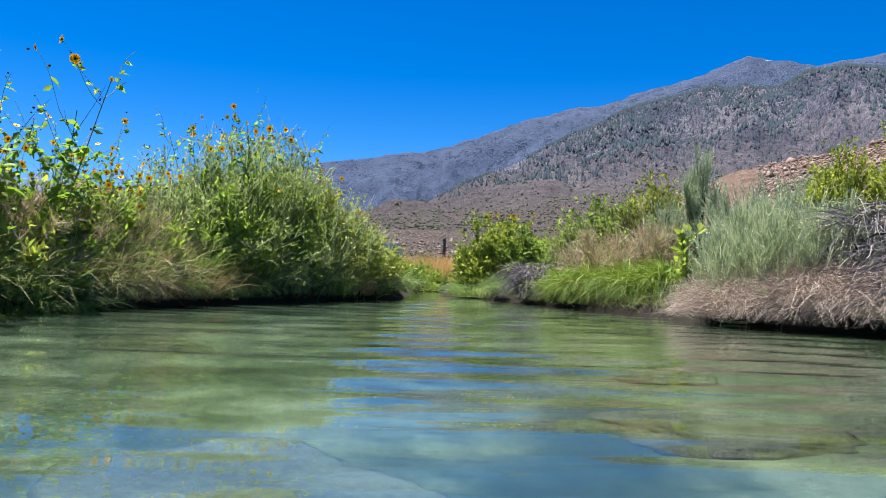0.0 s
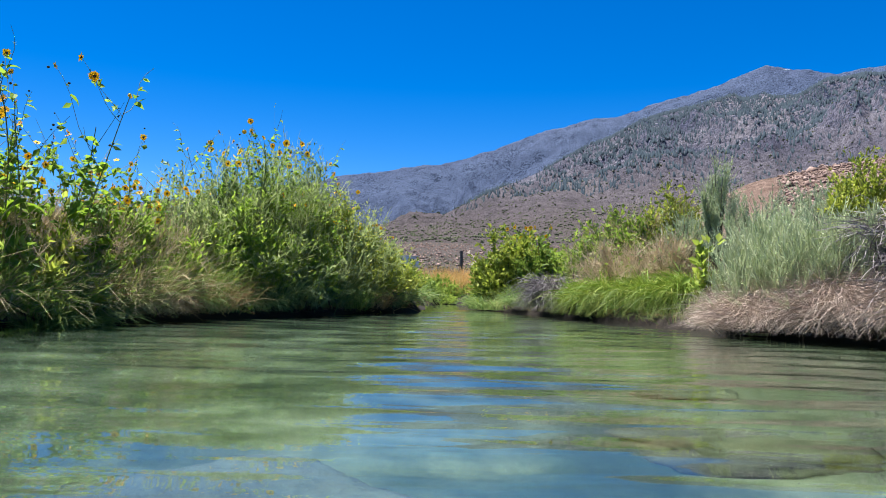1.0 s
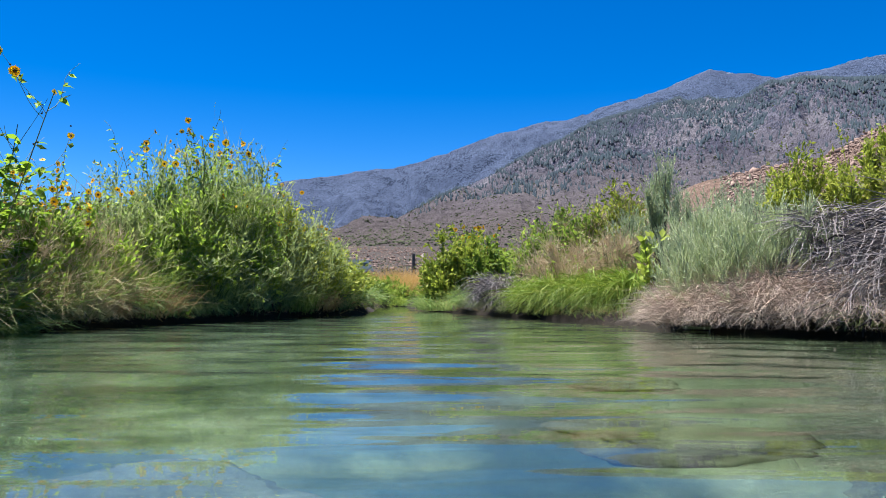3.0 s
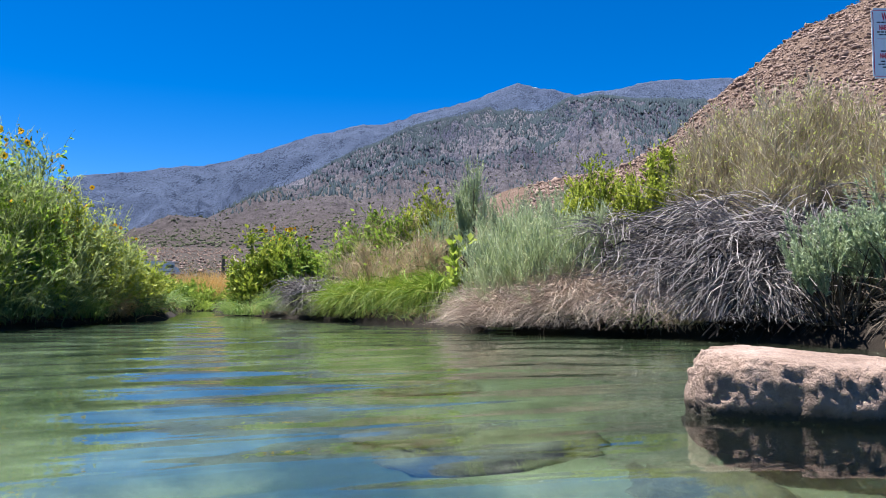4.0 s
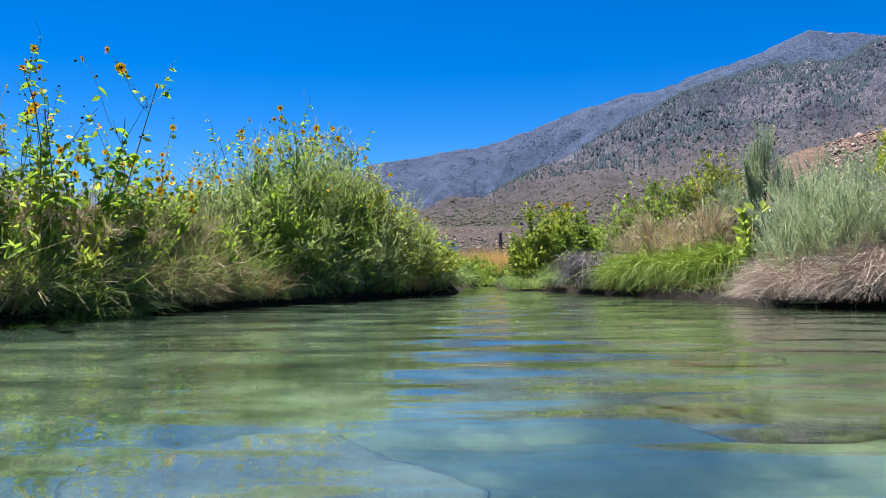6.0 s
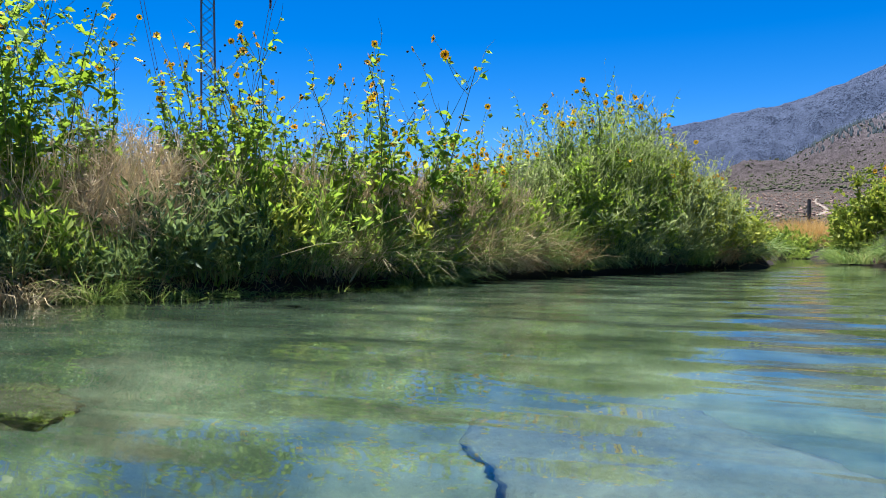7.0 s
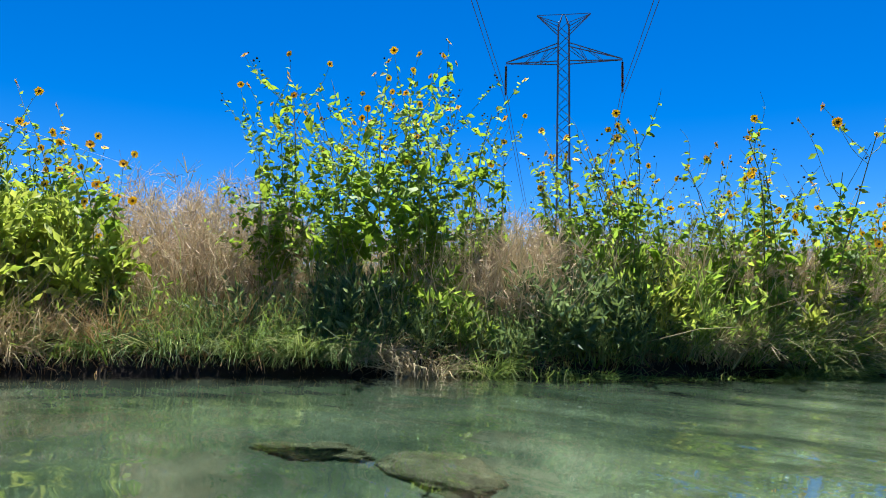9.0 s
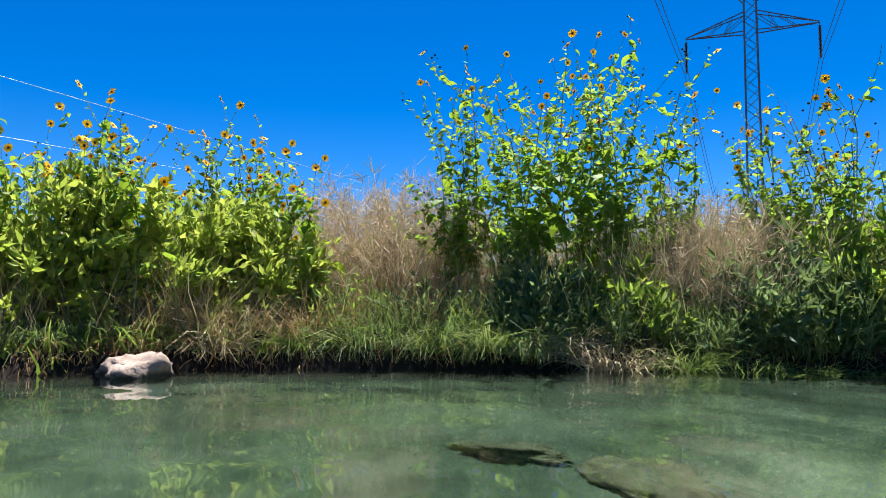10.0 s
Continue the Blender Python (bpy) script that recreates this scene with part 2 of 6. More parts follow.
def mountain_material(name, low, mid, high, tree, tree_from, tree_to, scale, fan=(0.098, 0.082, 0.078), far=None):
    """Bare rubble slopes, gullied, with dark conifers between two heights."""
    m, n, l, b = material(name, 1.0)
    big = noise_tex(n, l, scale, 8.0, 0.65)
    fine = noise_tex(n, l, scale * 14, 8.0, 0.75)
    c = ramp(n, l, big, [(0.33, low), (0.5, mid), (0.68, high)])
    c = mixed(n, l, 0.62, c, ramp(n, l, fine, [(0.38, (0.24, 0.24, 0.24)), (0.62, (0.74, 0.74, 0.74))]), "OVERLAY")
    geo = n.new("ShaderNodeNewGeometry")
    sep = n.new("ShaderNodeSeparateXYZ")
    l.new(geo.outputs["Position"], sep.inputs[0])
    band = n.new("ShaderNodeMapRange")
    band.interpolation_type = "SMOOTHSTEP"
    band.inputs[1].default_value, band.inputs[2].default_value = tree_from, tree_to
    l.new(sep.outputs[2], band.inputs[0])
    line = n.new("ShaderNodeMapRange")
    line.inputs[1].default_value, line.inputs[2].default_value = tree_to * 2.35, tree_to * 1.85
    l.new(sep.outputs[2], line.inputs[0])
    low_z = n.new("ShaderNodeMapRange")
    low_z.inputs[1].default_value, low_z.inputs[2].default_value = tree_from * 2.0, tree_from * 0.5
    l.new(sep.outputs[2], low_z.inputs[0])
    c = mixed(n, l, low_z.outputs[0], c, mixed(n, l, 0.7, fan, ramp(n, l, fine, [(0.35, (0.3, 0.3, 0.3)), (0.65, (0.72, 0.72, 0.72))]), "OVERLAY"))
    if far:                                           # the crest behind: barer stone, blue haze of distance mixed into its colour
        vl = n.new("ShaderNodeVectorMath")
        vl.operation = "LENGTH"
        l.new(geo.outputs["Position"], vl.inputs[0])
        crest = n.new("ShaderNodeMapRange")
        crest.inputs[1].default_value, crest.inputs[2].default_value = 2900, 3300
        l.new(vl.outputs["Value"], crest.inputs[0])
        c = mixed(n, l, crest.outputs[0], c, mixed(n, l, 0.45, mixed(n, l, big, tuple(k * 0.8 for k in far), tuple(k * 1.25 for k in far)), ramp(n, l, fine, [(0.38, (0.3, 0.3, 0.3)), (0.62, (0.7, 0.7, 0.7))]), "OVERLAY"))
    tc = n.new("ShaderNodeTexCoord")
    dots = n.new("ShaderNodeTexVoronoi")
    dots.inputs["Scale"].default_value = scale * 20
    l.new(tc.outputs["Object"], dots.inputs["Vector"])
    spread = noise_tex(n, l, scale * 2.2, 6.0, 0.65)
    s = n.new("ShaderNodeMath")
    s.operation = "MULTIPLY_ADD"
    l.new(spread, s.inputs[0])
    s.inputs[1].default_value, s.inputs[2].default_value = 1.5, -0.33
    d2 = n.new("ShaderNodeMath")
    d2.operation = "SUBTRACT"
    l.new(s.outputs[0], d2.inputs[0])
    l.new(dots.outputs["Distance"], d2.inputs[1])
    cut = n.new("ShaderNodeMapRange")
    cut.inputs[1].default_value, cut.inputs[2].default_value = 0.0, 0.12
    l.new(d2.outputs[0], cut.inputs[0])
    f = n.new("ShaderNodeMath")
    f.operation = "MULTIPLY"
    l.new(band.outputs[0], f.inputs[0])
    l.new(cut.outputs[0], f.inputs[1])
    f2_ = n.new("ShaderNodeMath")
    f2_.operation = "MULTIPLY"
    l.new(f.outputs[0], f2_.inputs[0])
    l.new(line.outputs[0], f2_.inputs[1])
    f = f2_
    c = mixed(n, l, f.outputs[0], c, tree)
    l.new(c, b.inputs["Base Color"])
    b.inputs["Specular IOR Level"].default_value = 0.0
    bump(n, l, b, fine, 0.7, 0.25 / scale)
    return m


def water_material():
    m, n, l, b = material("pool_water", 0.02)
    b.inputs["Base Color"].default_value = (0.58, 0.80, 0.70, 1)
    b.inputs["Transmission Weight"].default_value = 1.0
    b.inputs["IOR"].default_value = 1.36
    fine = noise_tex(n, l, 1.0, 1.5, 0.45, "Object", (2.2, 9.5, 1.0), 0.5)
    bump(n, l, b, fine, 0.26, 0.012)
    return m


GROUND = ground_material()
WATER = water_material()


def plain_mat(name, colour, rough=0.5, metal=0.0, wear=0.15, scale=20.0):
    m, n, l, b = material(name, rough, metal)
    w = noise_tex(n, l, scale, 6.0, 0.7)
    dark = tuple(c * (1 - wear * 2) for c in colour)
    l.new(ramp(n, l, w, [(0.35, dark), (0.6, colour)]), b.inputs["Base Color"])
    return m


SIGN_WHITE = plain_mat("sign_white", (0.90, 0.90, 0.92), 0.4, 0, 0.03)
SIGN_RED = plain_mat("sign_red", (0.72, 0.02, 0.05), 0.5, 0, 0.05)
SIGN_BLACK = plain_mat("sign_black", (0.03, 0.03, 0.035), 0.5, 0, 0.05)
STEEL = plain_mat("galvanised_steel", (0.42, 0.44, 0.46), 0.5, 0.6, 0.15)
TOWER_STEEL = plain_mat("tower_steel", (0.16, 0.17, 0.19), 0.6, 0.4, 0.1, 0.5)
INSULATOR = plain_mat("brown_porcelain", (0.045, 0.03, 0.03), 0.3, 0, 0.1)
CABLE = plain_mat("bright_aluminium_cable", (0.75, 0.76, 0.78), 0.4, 0.3, 0.05)
RV_WHITE = plain_mat("camper_white", (0.78, 0.78, 0.76), 0.4, 0, 0.05, 1.0)
DARK_GLASS = plain_mat("dark_glass", (0.02, 0.025, 0.03), 0.1, 0, 0.05)
RUBBER = plain_mat("rubber", (0.02, 0.02, 0.02), 0.9, 0, 0.1)
RV_STRIPE = plain_mat("camper_stripe", (0.15, 0.17, 0.22), 0.4, 0, 0.05)
OLD_WOOD = plain_mat("weathered_wood", (0.13, 0.10, 0.08), 0.9, 0, 0.2, 12.0)
SAND = plain_mat("pale_sand", (0.20, 0.16, 0.12), 0.95, 0, 0.1, 0.4)
SNOW = plain_mat("old_snow", (0.85, 0.87, 0.9), 0.7, 0, 0.05, 0.02)

# ---- shape helpers ----
rng = np.random.default_rng(11)


def lattice(ix, iy, seed):
    h = (ix * 374761393 + iy * 668265263 + seed * 982451653) & 0x7FFFFFFF
    h = ((h ^ (h >> 13)) * 1274126177) & 0x7FFFFFFF
    return ((h ^ (h >> 16)) & 0xFFFF) / 65535.0


def vnoise(x, y, seed=0):
    ix, iy = np.floor(x).astype(np.int64), np.floor(y).astype(np.int64)
    fx, fy = x - ix, y - iy
    fx, fy = fx * fx * (3 - 2 * fx), fy * fy * (3 - 2 * fy)
    a0, b0 = lattice(ix, iy, seed), lattice(ix + 1, iy, seed)
    a1, b1 = lattice(ix, iy + 1, seed), lattice(ix + 1, iy + 1, seed)
    return (a0 * (1 - fx) + b0 * fx) * (1 - fy) + (a1 * (1 - fx) + b1 * fx) * fy


def fbm(x, y, octaves=4, seed=0, ridged=False):
    s, amp, tot = 0.0, 1.0, 0.0
    for k in range(octaves):
        v = vnoise(x * 2 ** k + 17.3 * k, y * 2 ** k - 9.1 * k, seed + k)
        v = 1 - np.abs(2 * v - 1) if ridged else v
        s, tot, amp = s + amp * v, tot + amp, amp * 0.5
    return s / tot


def smooth(x, lo, hi):
    t = np.clip((x - lo) / (hi - lo), 0, 1)
    return t * t * (3 - 2 * t)


def quick_mesh(name, verts, faces, mat, shade=False):
    """A mesh from numpy arrays; all faces have the same number of corners."""
    me = bpy.data.meshes.new(name)
    verts, faces = np.asarray(verts, dtype=np.float32).reshape(-1, 3), np.asarray(faces, dtype=np.int32)
    n, k = faces.shape
    me.vertices.add(len(verts))
    me.vertices.foreach_set("co", verts.ravel())
    me.loops.add(n * k)
    me.loops.foreach_set("vertex_index", faces.ravel())
    me.polygons.add(n)
    me.polygons.foreach_set("loop_start", np.arange(0, n * k, k, dtype=np.int32))
    if shade:
        me.polygons.foreach_set("use_smooth", np.ones(n, dtype=bool))
    me.update(calc_edges=True)
    me.materials.append(mat)
    return me


def part(name, data, material_, parent, label=""):
    """One mesh object (from a bmesh or a mesh) under a thing or a part."""
    if isinstance(data, bmesh.types.BMesh):
        me = bpy.data.meshes.new(name)
        data.to_mesh(me)
        data.free()
        me.materials.append(material_)
    else:
        me = data
    ob = new(name, me)
    ob.parent = parent
    return tagged(ob, label)


def thing(name, label, category, loc=(0, 0, 0), turn=0.0, group="", kind=""):
    ob = new(name)
    ob.empty_display_size = 0.1
    ob.matrix_basis = pose(*loc, 0, 0, turn)
    return tagged(ob, label, category, group, kind)


def unit(v):
    return v / (np.linalg.norm(v, axis=-1, keepdims=True) + 1e-9)


def paths(base, way, length, droop, seg, wob=0.05):
    """Centre lines of strands: (N, seg+1, 3)."""
    s = np.linspace(0, 1, seg + 1)[None, :, None]
    L = np.asarray(length)[:, None, None]
    p = base[:, None, :] + way[:, None, :] * L * s
    p = p - np.array([0, 0, 1.0]) * (np.asarray(droop)[:, None, None] * L * s ** 2)
    bend = rng.normal(0, wob, (len(base), 1, 3)) * np.array([1, 1, 0.3])
    bend2 = rng.normal(0, wob * 0.5, (len(base), 1, 3))
    return p + bend * L * s ** 2 + bend2 * L * np.sin(s * 6.3)


def ribbons(p, width, taper=0.85):
    """Blades along centre lines."""
    n, k = p.shape[:2]
    t = unit(p[:, -1] - p[:, 0])
    side = unit(np.cross(t, rng.normal(0, 1, (n, 3))))
    s = np.linspace(0, 1, k)[None, :, None]
    w = np.broadcast_to(np.asarray(width, dtype=float), (n,))[:, None, None] * (1 - taper * s) * 0.5
    v = np.stack([p - side[:, None] * w, p + side[:, None] * w], 2)
    i = (np.arange(n)[:, None] * k + np.arange(k - 1)[None]).reshape(-1) * 2
    f = np.stack([i, i + 1, i + 3, i + 2], 1)
    return v.reshape(-1, 3), f


def tubes(p, width, taper=0.7, sides=3):
    n, k = p.shape[:2]
    t = unit(p[:, -1] - p[:, 0])
    u = unit(np.cross(t, np.where(np.abs(t[:, 2:3]) > 0.9, [[1.0, 0, 0]], [[0, 0, 1.0]])))
    w = np.cross(t, u)
    s = np.linspace(0, 1, k)[None, :, None]
    r = np.broadcast_to(np.asarray(width, dtype=float), (n,))[:, None, None] * (1 - taper * s) * 0.5
    ring = [p + r * (u[:, None] * math.cos(6.2832 * j / sides) + w[:, None] * math.sin(6.2832 * j / sides)) for j in range(sides)]
    v = np.stack(ring, 2)
    i = (np.arange(n)[:, None] * k + np.arange(k - 1)[None]).reshape(-1) * sides
    f = np.concatenate([np.stack([i + j, i + (j + 1) % sides, i + sides + (j + 1) % sides, i + sides + j], 1) for j in range(sides)])
    return v.reshape(-1, 3), f


def leaf_cards(pos, way, length, width, fold=0.25):
    """Small leaves folded along the rib."""
    n = len(pos)
    way = unit(way)
    side = unit(np.cross(way, rng.normal(0, 1, (n, 3))))
    up = np.cross(side, way)
    L = np.broadcast_to(np.asarray(length, dtype=float), (n,))[:, None]
    W = np.broadcast_to(np.asarray(width, dtype=float), (n,))[:, None] * 0.5
    mid = pos + way * L * 0.45
    v = np.stack([pos, mid + side * W + up * W * fold, pos + way * L - up * L * 0.12, mid - side * W + up * W * fold], 1)
    i = np.arange(n) * 4
    f = np.concatenate([np.stack([i, i + 1, i + 2], 1), np.stack([i, i + 2, i + 3], 1)])
    return v.reshape(-1, 3), f


def along(p, count, lo=0.3, hi=1.0, clumps=0.0):
    """Random places on centre lines, with the way there; clumps > 0 gathers them in bunches with gaps between."""
    n, k = p.shape[:2]
    i = rng.integers(0, n, count)
    s = rng.uniform(lo, hi, count)
    if clumps:
        w = rng.gamma(1.0 / clumps, 1.0, n) + 1e-6
        i = rng.choice(n, count, p=w / w.sum())
        heart = rng.uniform(lo, hi, (n, 3))[i, rng.integers(0, 3, count)]
        s = np.where(rng.uniform(0, 1, count) < 0.65, np.clip(heart + rng.normal(0, 0.06, count), lo, hi), s)
    s = s * (k - 1.001)
    j = s.astype(int)
    fr = (s - j)[:, None]
    return p[i, j] * (1 - fr) + p[i, j + 1] * fr, unit(p[i, j + 1] - p[i, j])


# ---- the lie of the land ----
WATERLINE = [(-4.32, -0.7), (-4.42, 0.4), (-4.1, 1.25), (-3.78, 2.1), (-3.45, 2.95), (-3.1, 3.65), (-2.7, 4.95), (-2.2, 6.2),
             (-1.65, 7.1), (-1.05, 8.4), (-0.5, 9.3), (-0.5, 11.0), (-0.9, 13.4), (-0.2, 13.9), (0.3, 12.6), (0.28, 10.9), (0.65, 9.8),
             (1.05, 8.8), (1.45, 7.5), (2.0, 6.25), (2.3, 5.4), (2.8, 4.75), (3.05, 4.35), (3.3, 3.7), (3.35, 3.3), (3.25, 2.4),
             (3.2, 1.2), (3.1, -0.4), (2.6, -1.8), (1.0, -2.9), (-1.2, -3.2), (-3.0, -2.7), (-4.0, -1.8)]


def shore(x, y):
    """Distance from the waterline, negative over the pool."""
    x, y = np.asarray(x, float), np.asarray(y, float)
    best, inside = np.full(x.shape, 1e9), np.zeros(x.shape, bool)
    pts = WATERLINE + WATERLINE[:1]
    for (x0, y0), (x1, y1) in zip(pts[:-1], pts[1:]):
        dx, dy = x1 - x0, y1 - y0
        t = np.clip(((x - x0) * dx + (y - y0) * dy) / (dx * dx + dy * dy), 0, 1)
        best = np.minimum(best, np.hypot(x - x0 - t * dx, y - y0 - t * dy))
        cross = (y0 > y) != (y1 > y)
        inside ^= cross & (x < (x1 - x0) * (y - y0) / (y1 - y0 + 1e-12) + x0)
    return np.where(inside, -best, best)


def land(x, y):
    """Height of the ground."""
    x, y = np.asarray(x, float), np.asarray(y, float)
    r, az = np.hypot(x, y), np.degrees(np.arctan2(x, y))
    d = shore(x, y) + 0.10 * (fbm(x * 2.3, y * 2.3, 3, 5) - 0.5)
    bed = -0.10 - 0.48 * smooth(-d, 0.0, 1.1) + 0.10 * (fbm(x * 0.9, y * 0.9, 3, 9) - 0.5)
    bank = 0.11 * smooth(d, -0.02, 0.07) + 0.12 * smooth(d, 0.1, 0.9) + 0.08 * (fbm(x * 1.5, y * 1.5, 4, 3) - 0.5)
    east = smooth(x - 0.25 * y, -1.2, 0.2) * smooth(y, -1.0, 1.5)
    bank = bank + east * (0.55 * smooth(d, 0.2, 2.2) + 0.30 * smooth(d, 2.0, 5.0)) * (1 - 0.6 * smooth(y, 6, 10))
    ahead = smooth(np.cos(np.radians(az - 8)), 0.2, 0.75)
    el = np.interp(r, [0, 20, 35, 90, 120, 200, 400, 900, 2000], [0, 0, 0.25, 0.65, 0.85, 1.7, 2.9, 4.0, 4.0])
    plain = r * np.tan(np.radians(el)) * ahead + 0.15 * (fbm(x * 0.11, y * 0.11, 5, 21) - 0.5) * np.minimum(r, 60) * 0.08
    return np.where(d < -0.02, bed + 0.10 * smooth(d, -0.12, -0.02), bank + plain * smooth(d, 1.0, 8.0))


def polar_sheet(azs, rs, height):
    A, R = np.meshgrid(np.radians(azs), rs, indexing="ij")
    X, Y = np.sin(A) * R, np.cos(A) * R
    Z = height(X, Y, np.degrees(A), R)
    na, nr = X.shape
    return np.stack([X, Y, Z], -1).reshape(-1, 3), na, nr


def grid_faces(na, nr, closed=False):
    i, j = np.meshgrid(np.arange(na if closed else na - 1), np.arange(nr - 1), indexing="ij")
    k = ((i + 1) % na) * nr
    return np.stack([k + j, k + j + 1, i * nr + j + 1, i * nr + j], -1).reshape(-1, 4)


def ground():
    azs = np.arange(0, 360, 1.2)
    rs = np.concatenate([np.linspace(0.02, 2, 14), np.arange(2.06, 10, 0.06), np.arange(10.1, 15, 0.12), np.geomspace(15.5, 1500, 60)])
    V, na, nr = polar_sheet(azs, rs, lambda x, y, a_, r_: land(x, y) - 40 * smooth(r_, 650, 1100))
    g = new("ground", quick_mesh("ground", V, grid_faces(na, nr, True), GROUND, True))
    tagged(g, "dry sandy soil with muddy bank edges and a pale silty pool bed", "ground", kind="structure")


ground()


def water():
    xs, ys = np.arange(-6.0, 5.0, 0.045), np.arange(-4.2, 15.0, 0.045)
    X, Y = np.meshgrid(xs, ys, indexing="ij")
    Z = 0.0 * X
    # gentle crossing ripples, rings spreading from the bather's end of the pool, a little chop
    for ax, ay, wl_, amp in ((0.10, 1.0, 0.36, 0.0019), (-0.25, 0.95, 0.24, 0.0010), (0.3, 0.95, 0.52, 0.0019), (0.9, 0.3, 0.55, 0.0005), (-0.8, 0.6, 0.19, 0.0002), (-0.1, 1.0, 0.85, 0.0022)):
        ph = 2.5 * fbm(X * 0.5 + ax * 9, Y * 0.5 + ay * 5, 2, 31) * 6.28
        Z += amp * np.sin((ax * X + ay * Y) * 6.283 / wl_ + ph) * (0.4 + 1.2 * fbm(X * 0.35, Y * 0.35 + ax, 2, 40))
    Z *= 0.6
    R = np.hypot(X - 0.1, Y + 0.3)
    Z += 0.0015 * np.sin(R * 6.283 / 0.42 + 3 * fbm(X * 0.4, Y * 0.4, 2, 50)) * np.exp(-R / 7)
    Z += 0.0018 * (fbm(X * 2.6, Y * 2.6, 2, 60) - 0.5)
    V = np.stack([X, Y, Z], -1).reshape(-1, 3)
    F = grid_faces(len(xs), len(ys))
    c = V[F].mean(1)
    F = F[shore(c[:, 0], c[:, 1]) < 0.16]
    used, inv = np.unique(F, return_inverse=True)
    w = new("water", quick_mesh("water", V[used], inv.reshape(-1, 4), WATER, True))
    w.visible_shadow = False
    tagged(w, "clear green-tinted pool water with soft ripples mirroring banks and sky", "water", kind="structure")


water()


def lump_rocks(centres, sizes, seed):
    """Many low rough stones in one mesh."""
    bm = bmesh.new()
    bmesh.ops.create_icosphere(bm, subdivisions=1, radius=1)
    base = np.array([v.co[:] for v in bm.verts])
    tri = np.array([[v.index for v in f.verts] for f in bm.faces])
    bm.free()
    g = np.random.default_rng(seed)
    n, k = len(centres), len(base)
    sc = sizes[:, None] * g.uniform(0.55, 1.35, (n, 3)) * [1, 1, 0.75]
    ang = g.uniform(0, 6.28, n)
    jag = base[None] * (1 + np.clip(g.normal(0, 0.38, (n, k, 1)), -0.6, 0.8))
    v = jag * sc[:, None]
    c, s = np.cos(ang)[:, None], np.sin(ang)[:, None]
    v = np.stack([v[..., 0] * c - v[..., 1] * s, v[..., 0] * s + v[..., 1] * c, v[..., 2]], -1) + centres[:, None]
    return v.reshape(-1, 3), (tri[None] + (np.arange(n) * k)[:, None, None]).reshape(-1, 3)


FAR_RIDGE = ([-75, -40, -20, -10, -6.2, -1.3, 0.9, 3.9, 5.7, 7.4, 11.2, 16.6, 19.9, 21.2, 22.2, 23.3, 24.7, 26.9, 30.6, 33, 35.2, 38, 45, 60, 75],
             [2.5, 3.5, 6.2, 8.3, 9.0, 9.75, 10.45, 11.4, 12.0, 12.35, 13.3, 14.4, 15.35, 15.75, 16.1, 15.8, 15.65, 15.1, 15.55, 15.9, 15.75, 15.4, 15.2, 13, 8])
MID_RIDGE = ([-75, -12, -8, -4.5, -1.3, 1.8, 6, 9.6, 11.2, 13.5, 16.8, 19.9, 22, 24, 26.2, 28, 31, 40, 75],
             [0.6, 1.6, 3.0, 4.6, 5.7, 7.3, 9.1, 11.0, 11.5, 12.75, 13.5, 14.25, 14.2, 13.8, 14.8, 14.9, 14.4, 13.8, 7])
FAN_TOP = ([-75, -10, -5, -1, 6, 9, 13, 20, 26, 40, 75], [1.0, 3.6, 4.3, 4.6, 5.6, 6.1, 6.8, 7.6, 9.0, 9.6, 5])


def mountain_height(x, y, az, r):
    tan = lambda prof: np.tan(np.radians(np.interp(az, *prof) - 0.12))
    z1, z2, z3 = 1300 * tan(FAN_TOP), 2700 * tan(MID_RIDGE), 3900 * tan(FAR_RIDGE)
    z0 = 600 * np.tan(np.radians(3.2)) + 0 * az
    dip = np.minimum(z2 * 0.86, z3 * 0.62)
    knots = [(560, z0 - 14), (1300, z1), (2700, z2), (3150, dip), (3900, z3), (4500, z3 * 0.6)]
    z = 0 * r
    for (ra, za), (rb, zb) in zip(knots[:-1], knots[1:]):
        t = np.clip((r - ra) / (rb - ra), 0, 1)
        z = np.where((r >= ra) & (r <= rb), za + (zb - za) * t, z)
    steep = smooth(r, 1000, 1900)
    edge = np.exp(-((r - 3900) / 330) ** 2) + np.exp(-((r - 2700) / 300) ** 2)
    ribs = fbm(az * 0.30 + r / 700, r / 800, 5, 71, True) - 0.62         # spurs and gullies that run down to the left
    knobs = fbm(x / 420, y / 420, 5, 87, True) - 0.62
    z = z + steep * (1 - 0.8 * np.clip(edge, 0, 1)) * (90 * ribs + 270 * knobs) + steep * 14 * (fbm(x / 60, y / 60, 3, 83, True) - 0.6)
    z = z + (1 - steep) * 12 * (fbm(x / 120, y / 120, 4, 81) - 0.5)
    lid = r * np.where(r < 2900, np.minimum(tan(MID_RIDGE), tan(FAR_RIDGE) * 0.97), tan(FAR_RIDGE) * 1.004) + 7 * (fbm(x / 45, y / 45, 3, 85) - 0.4)
    return np.where(r < 1400, z, np.minimum(z, lid))


